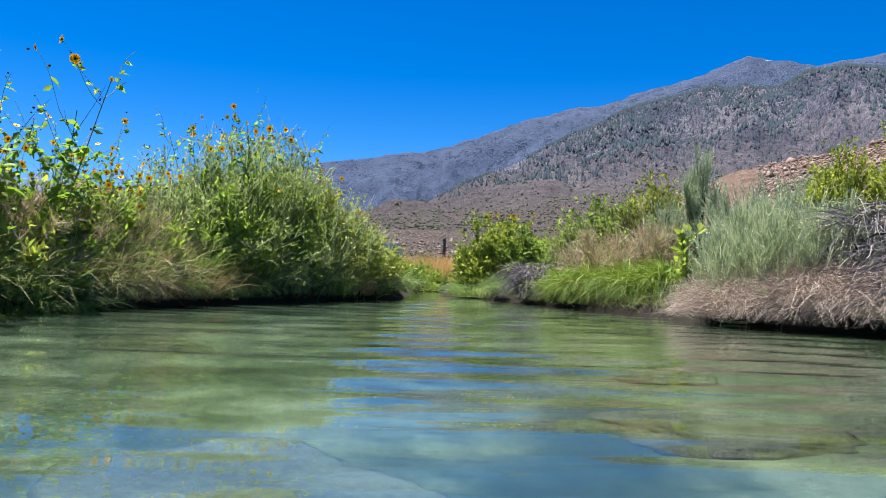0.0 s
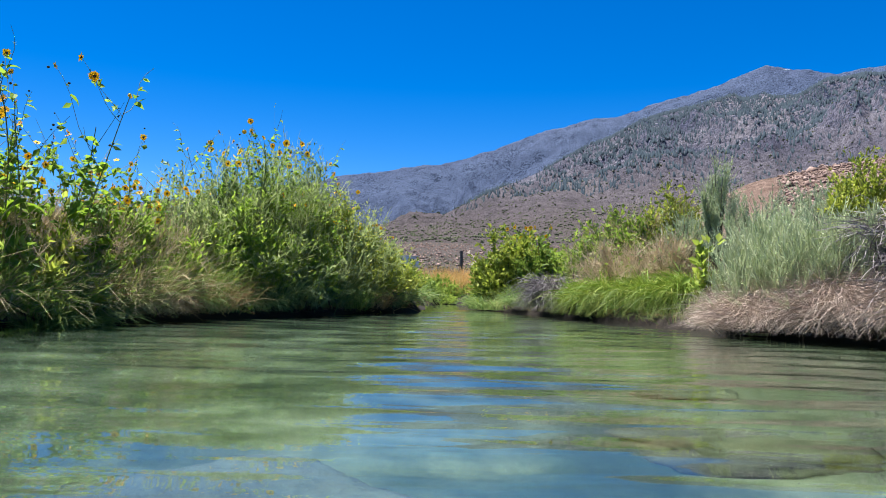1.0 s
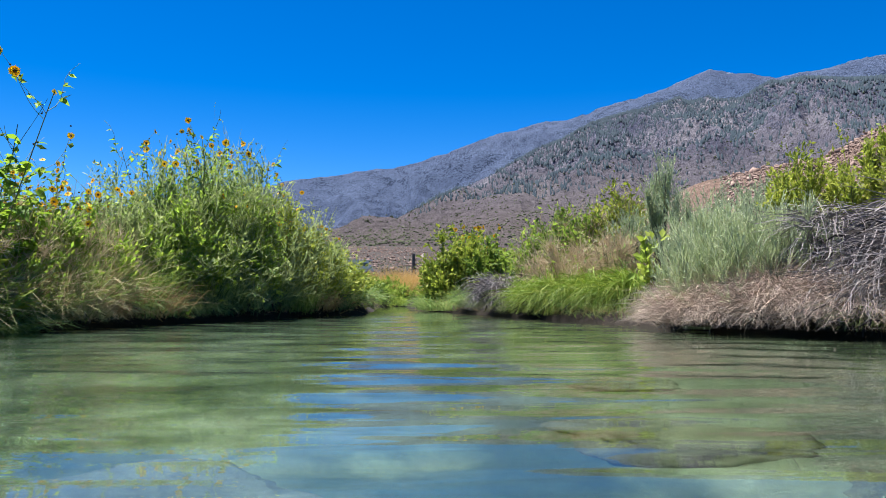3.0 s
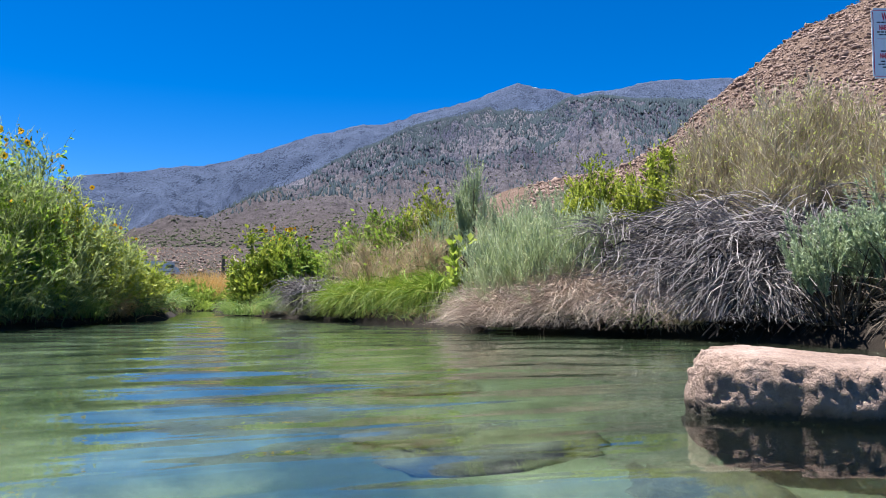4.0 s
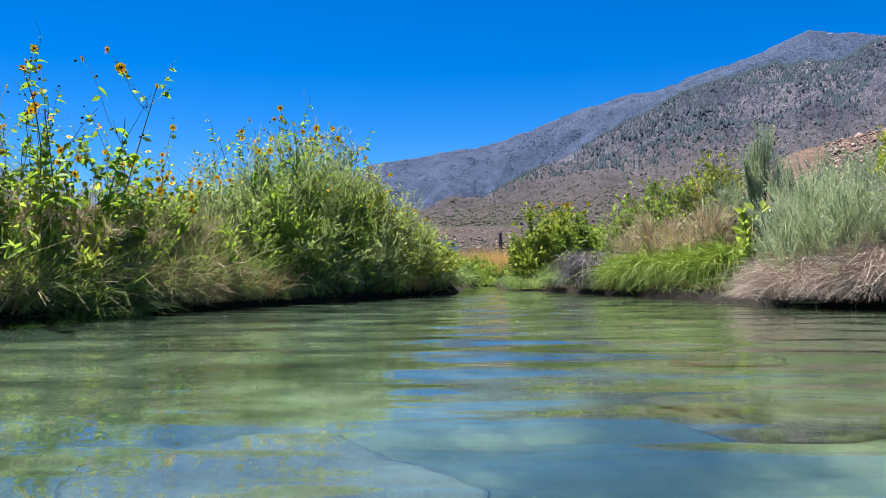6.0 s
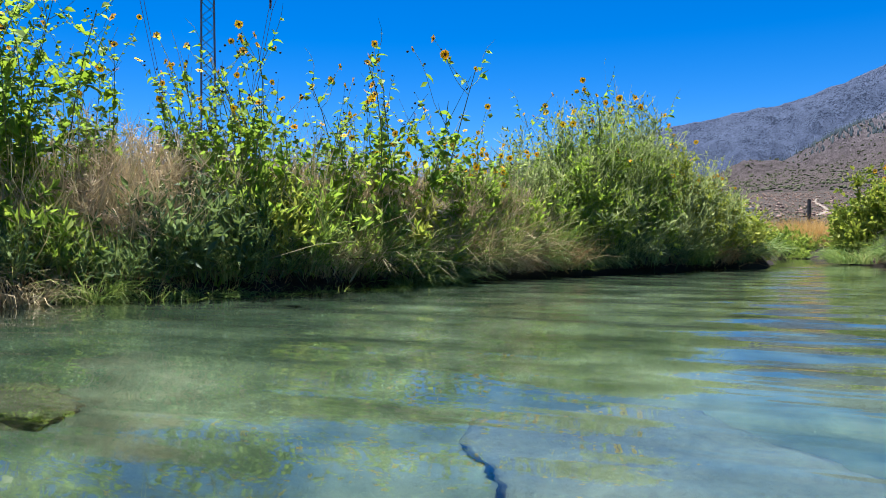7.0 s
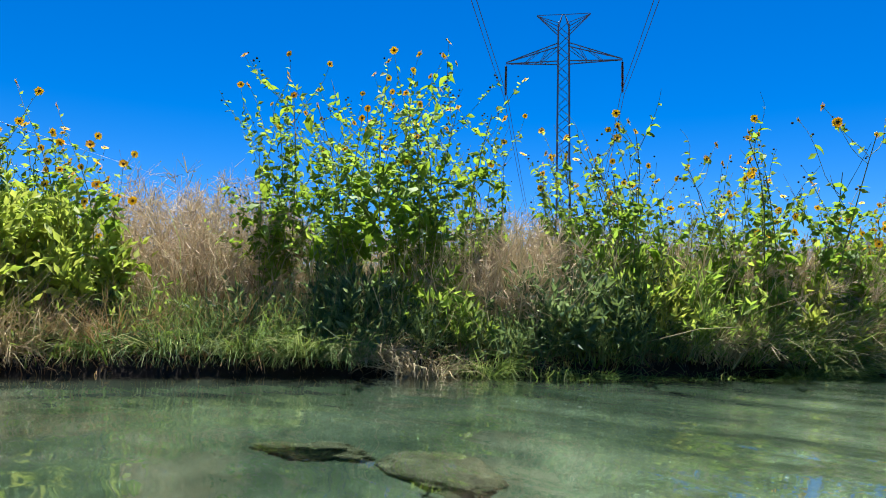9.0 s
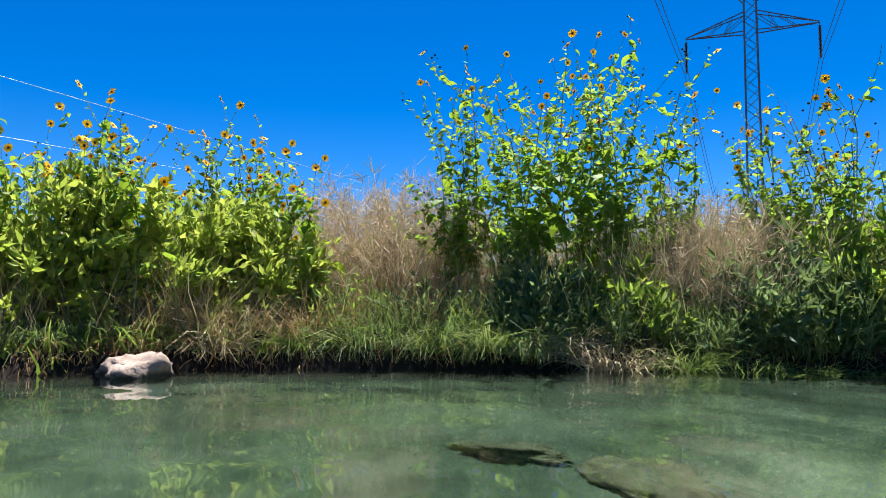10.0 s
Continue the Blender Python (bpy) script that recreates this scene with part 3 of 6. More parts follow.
def mountains():
    """A range in three steps: the fan at its foot, a wooded spur, the high crest."""
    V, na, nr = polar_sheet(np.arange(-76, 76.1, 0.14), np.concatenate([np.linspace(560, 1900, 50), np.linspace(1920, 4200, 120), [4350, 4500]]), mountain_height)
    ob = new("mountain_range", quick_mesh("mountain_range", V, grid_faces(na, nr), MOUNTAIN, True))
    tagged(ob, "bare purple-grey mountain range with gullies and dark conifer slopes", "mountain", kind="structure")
    # conifers on the spur, thickest below its crest, thinning out downhill
    g = np.random.default_rng(23)
    n = 160000
    az, r = g.uniform(-12, 46, n), g.uniform(1400, 2950, n)
    x, y = np.sin(np.radians(az)) * r, np.cos(np.radians(az)) * r
    z = mountain_height(x, y, az, r)
    up = z / np.maximum(r * np.tan(np.radians(np.interp(az, *MID_RIDGE))), 1)
    wood = fbm(x / 330, y / 330, 4, 29)
    keep = g.uniform(0, 1, n) < np.clip((wood - 0.36) * 3.0, 0, 1) * smooth(up, 0.5, 0.95) * smooth(az, -2, 14) + 0.03 * smooth(up, 0.4, 0.6)
    x, y, z = x[keep][:26000], y[keep][:26000], z[keep][:26000]
    n = len(x)
    h, w = g.uniform(6, 12, n), g.uniform(2.4, 4.6, n)
    ring = [np.stack([x + w * math.cos(2.094 * k), y + w * math.sin(2.094 * k), z - 2], 1) for k in range(3)]
    V = np.stack(ring + [np.stack([x, y, z + h], 1)], 1).reshape(-1, 3)
    i = np.arange(n) * 4
    F = np.concatenate([np.stack([i + a_, i + b_, i + 3], 1) for a_, b_ in ((0, 1), (1, 2), (2, 0))])
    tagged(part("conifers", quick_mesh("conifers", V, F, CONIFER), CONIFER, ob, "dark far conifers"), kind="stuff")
    n = 9000
    az, r = g.uniform(-14, 40, n), 620 + 1100 * g.uniform(0, 1, n) ** 1.2
    x, y = np.sin(np.radians(az)) * r, np.cos(np.radians(az)) * r
    size = g.uniform(0.8, 2.2, n)
    V, F = lump_rocks(np.stack([x, y, mountain_height(x, y, az, r) + size * 0.2], 1), size, 27)
    tagged(part("far_scrub", quick_mesh("far_scrub", V, F, SCRUB), SCRUB, ob, "dark low scrub on the fan"), kind="stuff")
    # a last snow patch below the summit
    bm = bmesh.new()
    for k in range(4):
        azk, elk, w = radians(23.35 + 0.09 * k), radians(15.62 - 0.03 * (k % 2)), 5 + 2 * (k % 2)
        m = Matrix.Translation((math.sin(azk) * 3780, math.cos(azk) * 3780, math.tan(elk) * 3780)) @ Matrix.Diagonal((w, 6, 2.2, 1))
        bmesh.ops.create_icosphere(bm, subdivisions=1, radius=1, matrix=m)
    tagged(part("snow_patch", bm, SNOW, None), "small old snow patch below the summit", "snow", kind="structure")


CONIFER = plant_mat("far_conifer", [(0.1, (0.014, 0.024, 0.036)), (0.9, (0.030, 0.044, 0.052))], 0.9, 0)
# slope colours carry the blue haze of distance, strongest in the far crest
MOUNTAIN = mountain_material("hazed_mountain_rubble", (0.075, 0.076, 0.108), (0.122, 0.116, 0.142), (0.195, 0.178, 0.192), (0.034, 0.046, 0.075), 170, 520, 0.006, far=(0.082, 0.104, 0.162))
mountains()

HILL = ([15, 22, 26, 29, 33, 38, 42.7, 46.5, 50, 60, 75, 95, 120], [5, 8.0, 8.6, 9.0, 10.9, 14.9, 18.2, 19.3, 20, 22, 21, 14, 3])


def hill_height(x, y, az, r):
    top = 230 * np.tan(np.radians(np.interp(az, *HILL)))
    t = np.clip((r - 45) / 185, 0, 1)
    back = np.clip((r - 230) / 150, 0, 1)
    z = 0.6 + top * (0.25 * t + 0.75 * t ** 1.5) * (1 - 0.7 * back)
    return z + (fbm(x / 40, y / 40, 5, 91, True) - 0.55) * 6 * t * (1 - 0.5 * np.exp(-((r - 230) / 14) ** 2)) + (fbm(x / 9, y / 9, 3, 95) - 0.5) * 1.6 * t - 1.2 * (1 - smooth(t, 0, 0.1))


def rubble_hill():
    V, na, nr = polar_sheet(np.arange(14, 121, 0.5), np.concatenate([np.linspace(45, 235, 90), np.linspace(240, 380, 12)]), hill_height)
    hill = new("rubble_hill", quick_mesh("rubble_hill", V, grid_faces(na, nr), HILL_SOIL, True))
    tagged(hill, "steep reddish-brown hillside strewn with boulders", "hill", kind="structure")
    g = np.random.default_rng(3)
    n = 110000
    az, r = g.uniform(23, 56, n), 50 + 182 * g.uniform(0, 1, n) ** 0.6
    keep = g.uniform(0, 1, n) ** 2 < 1.9 * (fbm(az * 1.1, r / 14, 4, 17) - 0.22)
    az, r = az[keep][:34000], r[keep][:34000]
    n = len(az)
    x, y = np.sin(np.radians(az)) * r, np.cos(np.radians(az)) * r
    size = 0.09 + 0.30 * g.uniform(0, 1, n) ** 2.5 + 0.70 * g.uniform(0, 1, n) ** 14
    z = hill_height(x, y, az, r) + size * 0.2
    V, F = lump_rocks(np.stack([x, y, z], 1), size, 4)
    tagged(part("hill_boulders", quick_mesh("hill_boulders", V, F, BOULDER), BOULDER, hill), kind="stuff")


HILL_SOIL = mountain_material("hill_rubble", (0.100, 0.067, 0.051), (0.160, 0.111, 0.087), (0.235, 0.170, 0.137), (0.065, 0.046, 0.036), 2, 30, 0.34, (0.13, 0.092, 0.072))
rubble_hill()


def boulder_field():
    g = np.random.default_rng(5)
    n = 9500
    az, r = g.uniform(-12, 18, n), 190 + 440 * g.uniform(0, 1, n) ** 0.9
    x, y = np.sin(np.radians(az)) * r, np.cos(np.radians(az)) * r
    size = 0.2 + 0.6 * g.uniform(0, 1, n) ** 4
    V, F = lump_rocks(np.stack([x, y, land(x, y) + size * 0.25], 1), size, 6)
    tagged(part("boulder_field", quick_mesh("boulder_field", V, F, BOULDER), BOULDER, None), "pinkish-brown boulders strewn over the far slope", "boulders", kind="stuff")
    n = 3600
    az, r = g.uniform(-16, 24, n), 24 + 300 * g.uniform(0, 1, n) ** 1.3
    x, y = np.sin(np.radians(az)) * r, np.cos(np.radians(az)) * r
    size = 0.15 + 0.3 * g.uniform(0, 1, n)
    V, F = lump_rocks(np.stack([x, y, land(x, y) + size * 0.3], 1), size, 8)
    tagged(part("sage_scrub", quick_mesh("sage_scrub", V, F, SCRUB), SCRUB, None), "low grey-green sagebrush dotting the plain", "scrub", kind="stuff")
    # a pale sandy trail
    t = np.linspace(0, 1, 40)
    r = 210 + 200 * t
    az = 0.75 + 0.55 * np.sin(t * 5.5) * (1 - 0.3 * t) + 0.3 * t
    p = np.stack([np.sin(np.radians(az)) * r, np.cos(np.radians(az)) * r], 1)
    side = unit(np.stack([np.gradient(p[:, 1]), -np.gradient(p[:, 0])], 1)) * 0.7
    row = np.concatenate([p - side, p + side])
    V = np.column_stack([row, land(row[:, 0], row[:, 1]) + 0.25])
    i = np.arange(39)
    tagged(part("trail", quick_mesh("trail", V, np.stack([i, i + 1, i + 41, i + 40], 1), SAND), SAND, None), "pale sandy footpath climbing the slope", "path", kind="structure")


boulder_field()


# ---- plants ----


def spot(az, dist):
    x, y = dist * math.sin(radians(az)), dist * math.cos(radians(az))
    return (x, y, float(land(x, y)) - 0.02)


def at(x, y):
    return (x, y, float(land(x, y)) - 0.02)


def above(p, floor_z):
    """Shortens strands that would hang below a level."""
    drop = p[:, 0, 2] - p[:, :, 2].min(1)
    room = np.maximum(p[:, 0, 2] - floor_z, 0.01) * rng.uniform(0.75, 1.0, len(p))
    k = np.where(drop > room, room / np.maximum(drop, 1e-6), 1.0)[:, None, None]
    return p[:, :1] + (p - p[:, :1]) * k


def brush(name, label, category, loc, rx, ry, h, stems, twigs, leaves, mats, stem_w=0.010, twig_len=0.22, twig_w=0.004, leaf=(0.03, 0.010),
          base=0.35, lo=0.35, droop=0.08, flare=0.55, lift=0.25, dome=2.0, turn=0.0, group="", clumps=0.8, leaf_clumps=0.5, leaf_spread=0.6):
    """A bush: stems that reach a dome-shaped outline, twigs on the stems, leaves on the twigs."""
    ob = thing(name, label, category, loc, turn, group)
    ang, rho = rng.uniform(0, 6.2832, stems), rng.uniform(0, 1, stems) ** 0.55
    tip = np.stack([np.cos(ang) * rho * rx, np.sin(ang) * rho * ry, h * (1 - rho ** dome) ** (1 / dome) * rng.uniform(0.72, 1.04, stems) + 0.05], 1)
    foot = np.stack([np.cos(ang) * rho * rx * base, np.sin(ang) * rho * ry * base, np.zeros(stems)], 1) + rng.normal(0, 0.02, (stems, 3)) * [1, 1, 0]
    L = np.linalg.norm(tip - foot, axis=1)
    sp = paths(foot, unit(tip - foot + [0, 0, 1] * (droop * L)[:, None]), L, np.full(stems, droop), 4, 0.06)
    shape = ribbons(sp, stem_w * rng.uniform(0.6, 1.2, stems), 0.6) if stem_w < 0.007 else tubes(sp, stem_w * rng.uniform(0.6, 1.2, stems))
    tagged(part("stem_mass", quick_mesh("stem_mass", *shape, mats[0]), mats[0], ob), kind="stuff")
    if twigs:
        p, w = along(sp, twigs, lo, 1.0, clumps)
        w = unit(w + rng.normal(0, flare, (twigs, 3)) + [0, 0, lift])
        tp = paths(p, w, twig_len * rng.uniform(0.45, 1.25, twigs), np.full(twigs, 0.12), 1, 0.08)
        tagged(part("twig_mass", quick_mesh("twig_mass", *ribbons(tp, twig_w * rng.uniform(0.7, 1.3, twigs), 0.6), mats[1]), mats[1], ob), kind="stuff")
        if leaves:
            p, w = along(tp, leaves, 0.1, 1.0, leaf_clumps)
            w = unit(w + rng.normal(0, leaf_spread, (leaves, 3)))
            s = rng.uniform(0.6, 1.3, leaves)
            tagged(part("foliage", quick_mesh("foliage", *leaf_cards(p, w, leaf[0] * s, leaf[1] * s), mats[2]), mats[2], ob), kind="stuff")
    return ob


def fountain(name, label, category, loc, rx, ry, n, length, droop, width, mat, rise=0.6, core=0.4, z0=0.0, seg=3, turn=0.0, out=1.0, group="", part_name="blade_mass", locks=0, inner=0, sweep=(0, 0), dome=0.0):
    """Arching blades or dead stems that spring from a clump and hang over."""
    ob = thing(name, label, category, loc, turn, group)
    ang, rho = rng.uniform(0, 6.2832, n), rng.uniform(0, 1, n) ** 0.5
    foot = np.stack([np.cos(ang) * rho * rx * core, np.sin(ang) * rho * ry * core, z0 * rng.uniform(0, 1, n)], 1)
    if dome:
        foot[:, 2] = dome * np.sqrt(1 - rho ** 2) * rng.uniform(0.35, 1.0, n)
    ang = ang + rng.normal(0, 0.5, n)
    way = unit(np.stack([np.cos(ang) * rx, np.sin(ang) * ry, np.zeros(n)], 1)) * (out * rng.uniform(0.2, 1.0, n))[:, None]
    way = unit(way + [0, 0, rise] + rng.normal(0, 0.12, (n, 3)))
    if locks:
        lead = rng.integers(0, max(2, n // locks), n)
        foot = foot[lead] + rng.normal(0, 0.025, (n, 3))
        way = unit(way[lead] + rng.normal(0, 0.19, (n, 3)))
    way = unit(way + [sweep[0], sweep[1], 0])
    L = length * rng.uniform(0.55, 1.15, n)
    p = paths(foot, way, L, droop * rng.uniform(0.6, 1.4, n), seg, 0.05)
    floor_z = -loc[2] + 0.04
    if inner:                                         # added near-black strands that put shade inside the clump
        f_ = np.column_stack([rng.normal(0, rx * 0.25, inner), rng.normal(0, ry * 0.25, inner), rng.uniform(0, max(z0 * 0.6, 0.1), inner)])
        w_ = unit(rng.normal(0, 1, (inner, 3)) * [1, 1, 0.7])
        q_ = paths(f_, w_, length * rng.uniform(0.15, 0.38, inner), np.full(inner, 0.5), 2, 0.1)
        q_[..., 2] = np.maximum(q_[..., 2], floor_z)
        tagged(part("old_wood", quick_mesh("old_wood", *ribbons(q_, 0.012, 0.5), SHADE_WOOD), SHADE_WOOD, ob), kind="stuff")
    p = above(p, floor_z)
    tagged(part(part_name, quick_mesh(part_name, *ribbons(p, width * rng.uniform(0.7, 1.4, n)), mat), mat, ob), kind="stuff")
    return ob


def strip(name, label, pts, n, inner, outer, length, droop, lean, width, mat, category="grass", rise=1.0, seg=3):
    """Grass along a stretch of the waterline; lean > 0 tips it over the water."""
    pts = np.array(pts, float)
    seglen = np.linalg.norm(np.diff(pts, axis=0), axis=1)
    cum = np.concatenate([[0], np.cumsum(seglen)])
    s = rng.uniform(0, cum[-1], n)
    clump = fbm(s * 2.2, s * 0 + 3.3, 3, int(n) % 97)
    keep = rng.uniform(0.25, 0.75, n) < clump + 0.12
    s, n = s[keep], int(keep.sum())
    x, y = np.interp(s, cum, pts[:, 0]), np.interp(s, cum, pts[:, 1])
    i = np.clip(np.searchsorted(cum, s) - 1, 0, len(seglen) - 1)
    t = (pts[i + 1] - pts[i]) / seglen[i][:, None]
    nrm = np.stack([-t[:, 1], t[:, 0]], 1)            # away from the water on a bank walked with the water to the right
    off = rng.uniform(inner, outer, n)
    x, y = x + nrm[:, 0] * off, y + nrm[:, 1] * off
    z = land(x, y) - 0.01
    way = np.column_stack([-nrm * (lean * rng.uniform(0.2, 1.2, n))[:, None], np.full(n, rise)]) + rng.normal(0, 0.28, (n, 3))
    L = length * rng.uniform(0.45, 1.15, n) * (0.6 + 0.8 * fbm(s * 1.4, s * 0, 3, 8))
    p = paths(np.column_stack([x, y, z]), unit(way), L, droop * rng.uniform(0.5, 1.5, n), seg, 0.06)
    p = above(p, 0.045)
    return tagged(part(name, quick_mesh(name, *ribbons(p, width * rng.uniform(0.7, 1.4, n)), mat), mat, None), label, category, kind="stuff")


def blade_mesh(name, length, width, heart, mat):
    """A pointed sunflower leaf with a heart-shaped foot and a fold along its rib."""
    bm = bmesh.new()
    rib = [(0.0, 0.0), (0.3, 0.015), (0.65, 0.0), (1.0, -0.16)]
    half = [0.12 + heart, 1.0, 0.62, 0.0]
    rows = []
    for (s, z), w in zip(rib, half):
        y, zz, ww = s * length - (heart * 0.12 * length if s == 0 else 0), z * length, w * width * 0.5
        if w:
            rows.append([bm.verts.new((-ww, y, zz + ww * 0.3)), bm.verts.new((0, y if s else 0, zz)), bm.verts.new((ww, y, zz + ww * 0.3))])
        else:
            tip = bm.verts.new((0, y, zz))
    for r0, r1 in zip(rows[:-1], rows[1:]):
        for k in (0, 1):
            bm.faces.new((r0[k], r0[k + 1], r1[k + 1], r1[k]))
    for k in (0, 1):
        bm.faces.new((rows[-1][k], rows[-1][k + 1], tip))
    me = bpy.data.meshes.new(name)
    bm.to_mesh(me)
    bm.free()
    me.materials.append(mat)
    return me


def ray_mesh(petals, seed):
    g = random.Random(seed)
    bm = bmesh.new()
    for k in range(petals):
        a_ = 6.2832 * (k + g.uniform(-0.2, 0.2)) / petals
        r0, r1, w, lift_ = 0.010, 0.034 * g.uniform(0.85, 1.1), 0.0062, g.uniform(-0.006, 0.010)
        c, s = math.cos(a_), math.sin(a_)
        pt = lambda r, u, z: bm.verts.new((c * r - s * u, s * r + c * u, z))
        rm = r0 + (r1 - r0) * 0.55
        v = [pt(r0, -w * 0.5, 0), pt(r0, w * 0.5, 0), pt(rm, w, lift_ * 0.7), pt(r1, 0, lift_), pt(rm, -w, lift_ * 0.7)]
        bm.faces.new(v)
    me = bpy.data.meshes.new("petals")
    bm.to_mesh(me)
    bm.free()
    me.materials.append(PETAL)
    return me


def dome_mesh(name, r, h, mat, sides=8):
    bm = bmesh.new()
    rings = [[bm.verts.new((math.cos(6.2832 * k / sides) * rr, math.sin(6.2832 * k / sides) * rr, z)) for k in range(sides)] for rr, z in ((r * 0.5, -h), (r, -h * 0.2), (r * 0.75, h * 0.6))]
    top, low = bm.verts.new((0, 0, h)), bm.verts.new((0, 0, -h * 1.3))
    for a_, b_ in zip(rings[:-1], rings[1:]):
        for k in range(sides):
            bm.faces.new((a_[k], a_[(k + 1) % sides], b_[(k + 1) % sides], b_[k]))
    for k in range(sides):
        bm.faces.new((rings[-1][k], rings[-1][(k + 1) % sides], top))
        bm.faces.new((rings[0][(k + 1) % sides], rings[0][k], low))
    me = bpy.data.meshes.new(name)
    bm.to_mesh(me)
    bm.free()
    me.materials.append(mat)
    return me


LEAF_SHAPES = [blade_mesh("leaf", 0.150, 0.100, 0.5, SUN_LEAF), blade_mesh("leaf", 0.115, 0.066, 0.4, SUN_LEAF), blade_mesh("leaf", 0.075, 0.032, 0.2, SUN_LEAF)]
RAYS = [ray_mesh(17, 1), ray_mesh(20, 2), ray_mesh(15, 3)]
DISC_MESH = dome_mesh("disc", 0.0105, 0.005, DISC)
BUD_MESH = dome_mesh("seed_head", 0.0095, 0.007, BUD, 6)


def sunflower(label, height, leaves, flowers, buds, seed, bushy=1.0):
    """A wild sunflower: branching stem, heart-shaped leaves, small flower heads and dark seed heads."""
    g = np.random.default_rng(seed)
    ob = thing("sunflower", label, "sunflower", group="sunflowers on the bank")
    stalks = 1 + int(g.integers(1, 3))
    foot = g.normal(0, 0.05, (stalks, 3)) * [1, 1, 0]
    way = unit(np.column_stack([g.normal(0, 0.10, (stalks, 2)), np.ones(stalks)]))
    L = height * g.uniform(0.75, 0.97, stalks)
    L[0] = height * 0.92
    main = paths(foot, way, L, np.zeros(stalks), 6, 0.04)
    nb = int(9 * stalks * bushy)
    p, w = along(main, nb, 0.22, 1.0)
    bw = unit(w * 0.9 + np.column_stack([g.normal(0, 0.75, (nb, 2)), np.full(nb, 0.3)]))
    side = paths(p, bw, height * g.uniform(0.12, 0.34, nb), np.full(nb, -0.15), 6, 0.06)
    v1, f1 = tubes(main, 0.013, 0.55, 4)
    part("stem", quick_mesh("stem", v1, f1, SUN_STEM), SUN_STEM, ob)
    v2, f2 = tubes(side, 0.006, 0.5, 3)
    tagged(part("branchwork", quick_mesh("branchwork", v2, f2, SUN_STEM), SUN_STEM, ob), kind="stuff")
    both = np.concatenate([main, main, side])
    p, w = along(both, leaves, 0.14, 0.86)
    for q, d in zip(p, w):
        yaw = g.uniform(0, 360)
        low_ = 1 - q[2] / height
        k = 0 if g.uniform() < 0.1 + 0.75 * low_ else (1 if g.uniform() < 0.6 else 2)
        lf = new("leaf", LEAF_SHAPES[k])
        lf.parent = ob
        sc = float(g.uniform(0.6, 1.2)) * (0.68 + 0.7 * low_)
        lf.matrix_basis = pose(*q, g.uniform(-65, 15), g.uniform(-30, 30), yaw) @ Matrix.Diagonal((sc, sc, sc, 1))
    many = int(leaves * 4.5)
    p, w = along(np.concatenate([both, side]), many, 0.1, 0.9)
    way_ = unit(w * 0.3 + np.column_stack([g.normal(0, 0.8, (many, 2)), g.normal(-0.25, 0.4, many)]))
    sz = g.uniform(0.6, 1.2, many) * (0.055 + 0.05 * (1 - p[:, 2] / height))
    tagged(part("foliage", quick_mesh("foliage", *leaf_cards(p, way_, sz, sz * 0.55), SUN_FOLIAGE), SUN_FOLIAGE, ob), kind="stuff")
    tips = np.concatenate([side[:, -1], main[:, -1]])
    order = np.argsort(-tips[:, 2] + g.normal(0, 0.20, len(tips)))
    for k in range(flowers):
        q = tips[order[k % len(tips)]] + (0 if k < len(tips) else g.normal(0, 0.04, 3))
        head = new("flower_head", RAYS[k % 3])
        head.parent = ob
        sc = float(g.uniform(0.75, 1.2))
        head.matrix_basis = pose(*q, g.uniform(30, 85), 0, g.uniform(0, 360)) @ Matrix.Diagonal((sc, sc, sc, 1))
        new("disc", DISC_MESH).parent = head
    rest = along(side, buds, 0.7, 1.0)[0] + g.normal(0, 0.025, (buds, 3)) + [0, 0, 0.02]
    for q in rest:
        bd = new("seed_head", BUD_MESH)
        bd.parent = ob
        sc = float(g.uniform(0.6, 1.2))
        bd.matrix_basis = pose(*q) @ Matrix.Diagonal((sc, sc, sc, 1))
    return ob


def plant_out(kinds, places):
    """Set the first of each kind down, then copies: rows of (kind, azimuth, distance, scale, turn)."""
    used = set()
    for k, az, dist, sc, turn in places:
        m = pose(*spot(az, dist), 0, 0, turn) @ Matrix.Diagonal((sc, sc, sc, 1))
        if k in used:
            copy_thing(kinds[k], pose(*spot(az, dist), 0, 0, turn)).scale = (sc, sc, sc)
        else:
            kinds[k].matrix_basis = m
            used.add(k)


TALL = "tall branching wild sunflower with yellow heads standing on the grassy bank"
SHORT = "leafy wild sunflower with small yellow heads on the grassy bank"
SPARSE = "thin sunflower stalk with few leaves and dark seed heads"
kinds = {
    "tall": sunflower(TALL, 2.05, 74, 5, 22, 101, 1.4), "tall2": sunflower(TALL, 2.0, 70, 4, 24, 102, 1.3),
    "mid": sunflower(SHORT, 1.5, 50, 5, 16, 103, 1.2), "mid2": sunflower(SHORT, 1.4, 46, 4, 14, 104, 1.1), "gold": sunflower(SHORT, 1.45, 50, 18, 6, 107, 1.5),
    "thin": sunflower(SPARSE, 1.7, 30, 4, 22, 105, 0.9), "low": sunflower(SHORT, 1.0, 34, 6, 8, 106, 1.0),
}
places = []
gp = random.Random(77)
for az in np.arange(-99, -78.5, 1.75):                       # broad clump at the pool's near end
    places.append((gp.choice(["gold", "mid2", "gold"]), az + gp.uniform(-0.5, 0.5), gp.uniform(4.8, 5.5), gp.uniform(0.66, 0.84), gp.uniform(0, 360)))
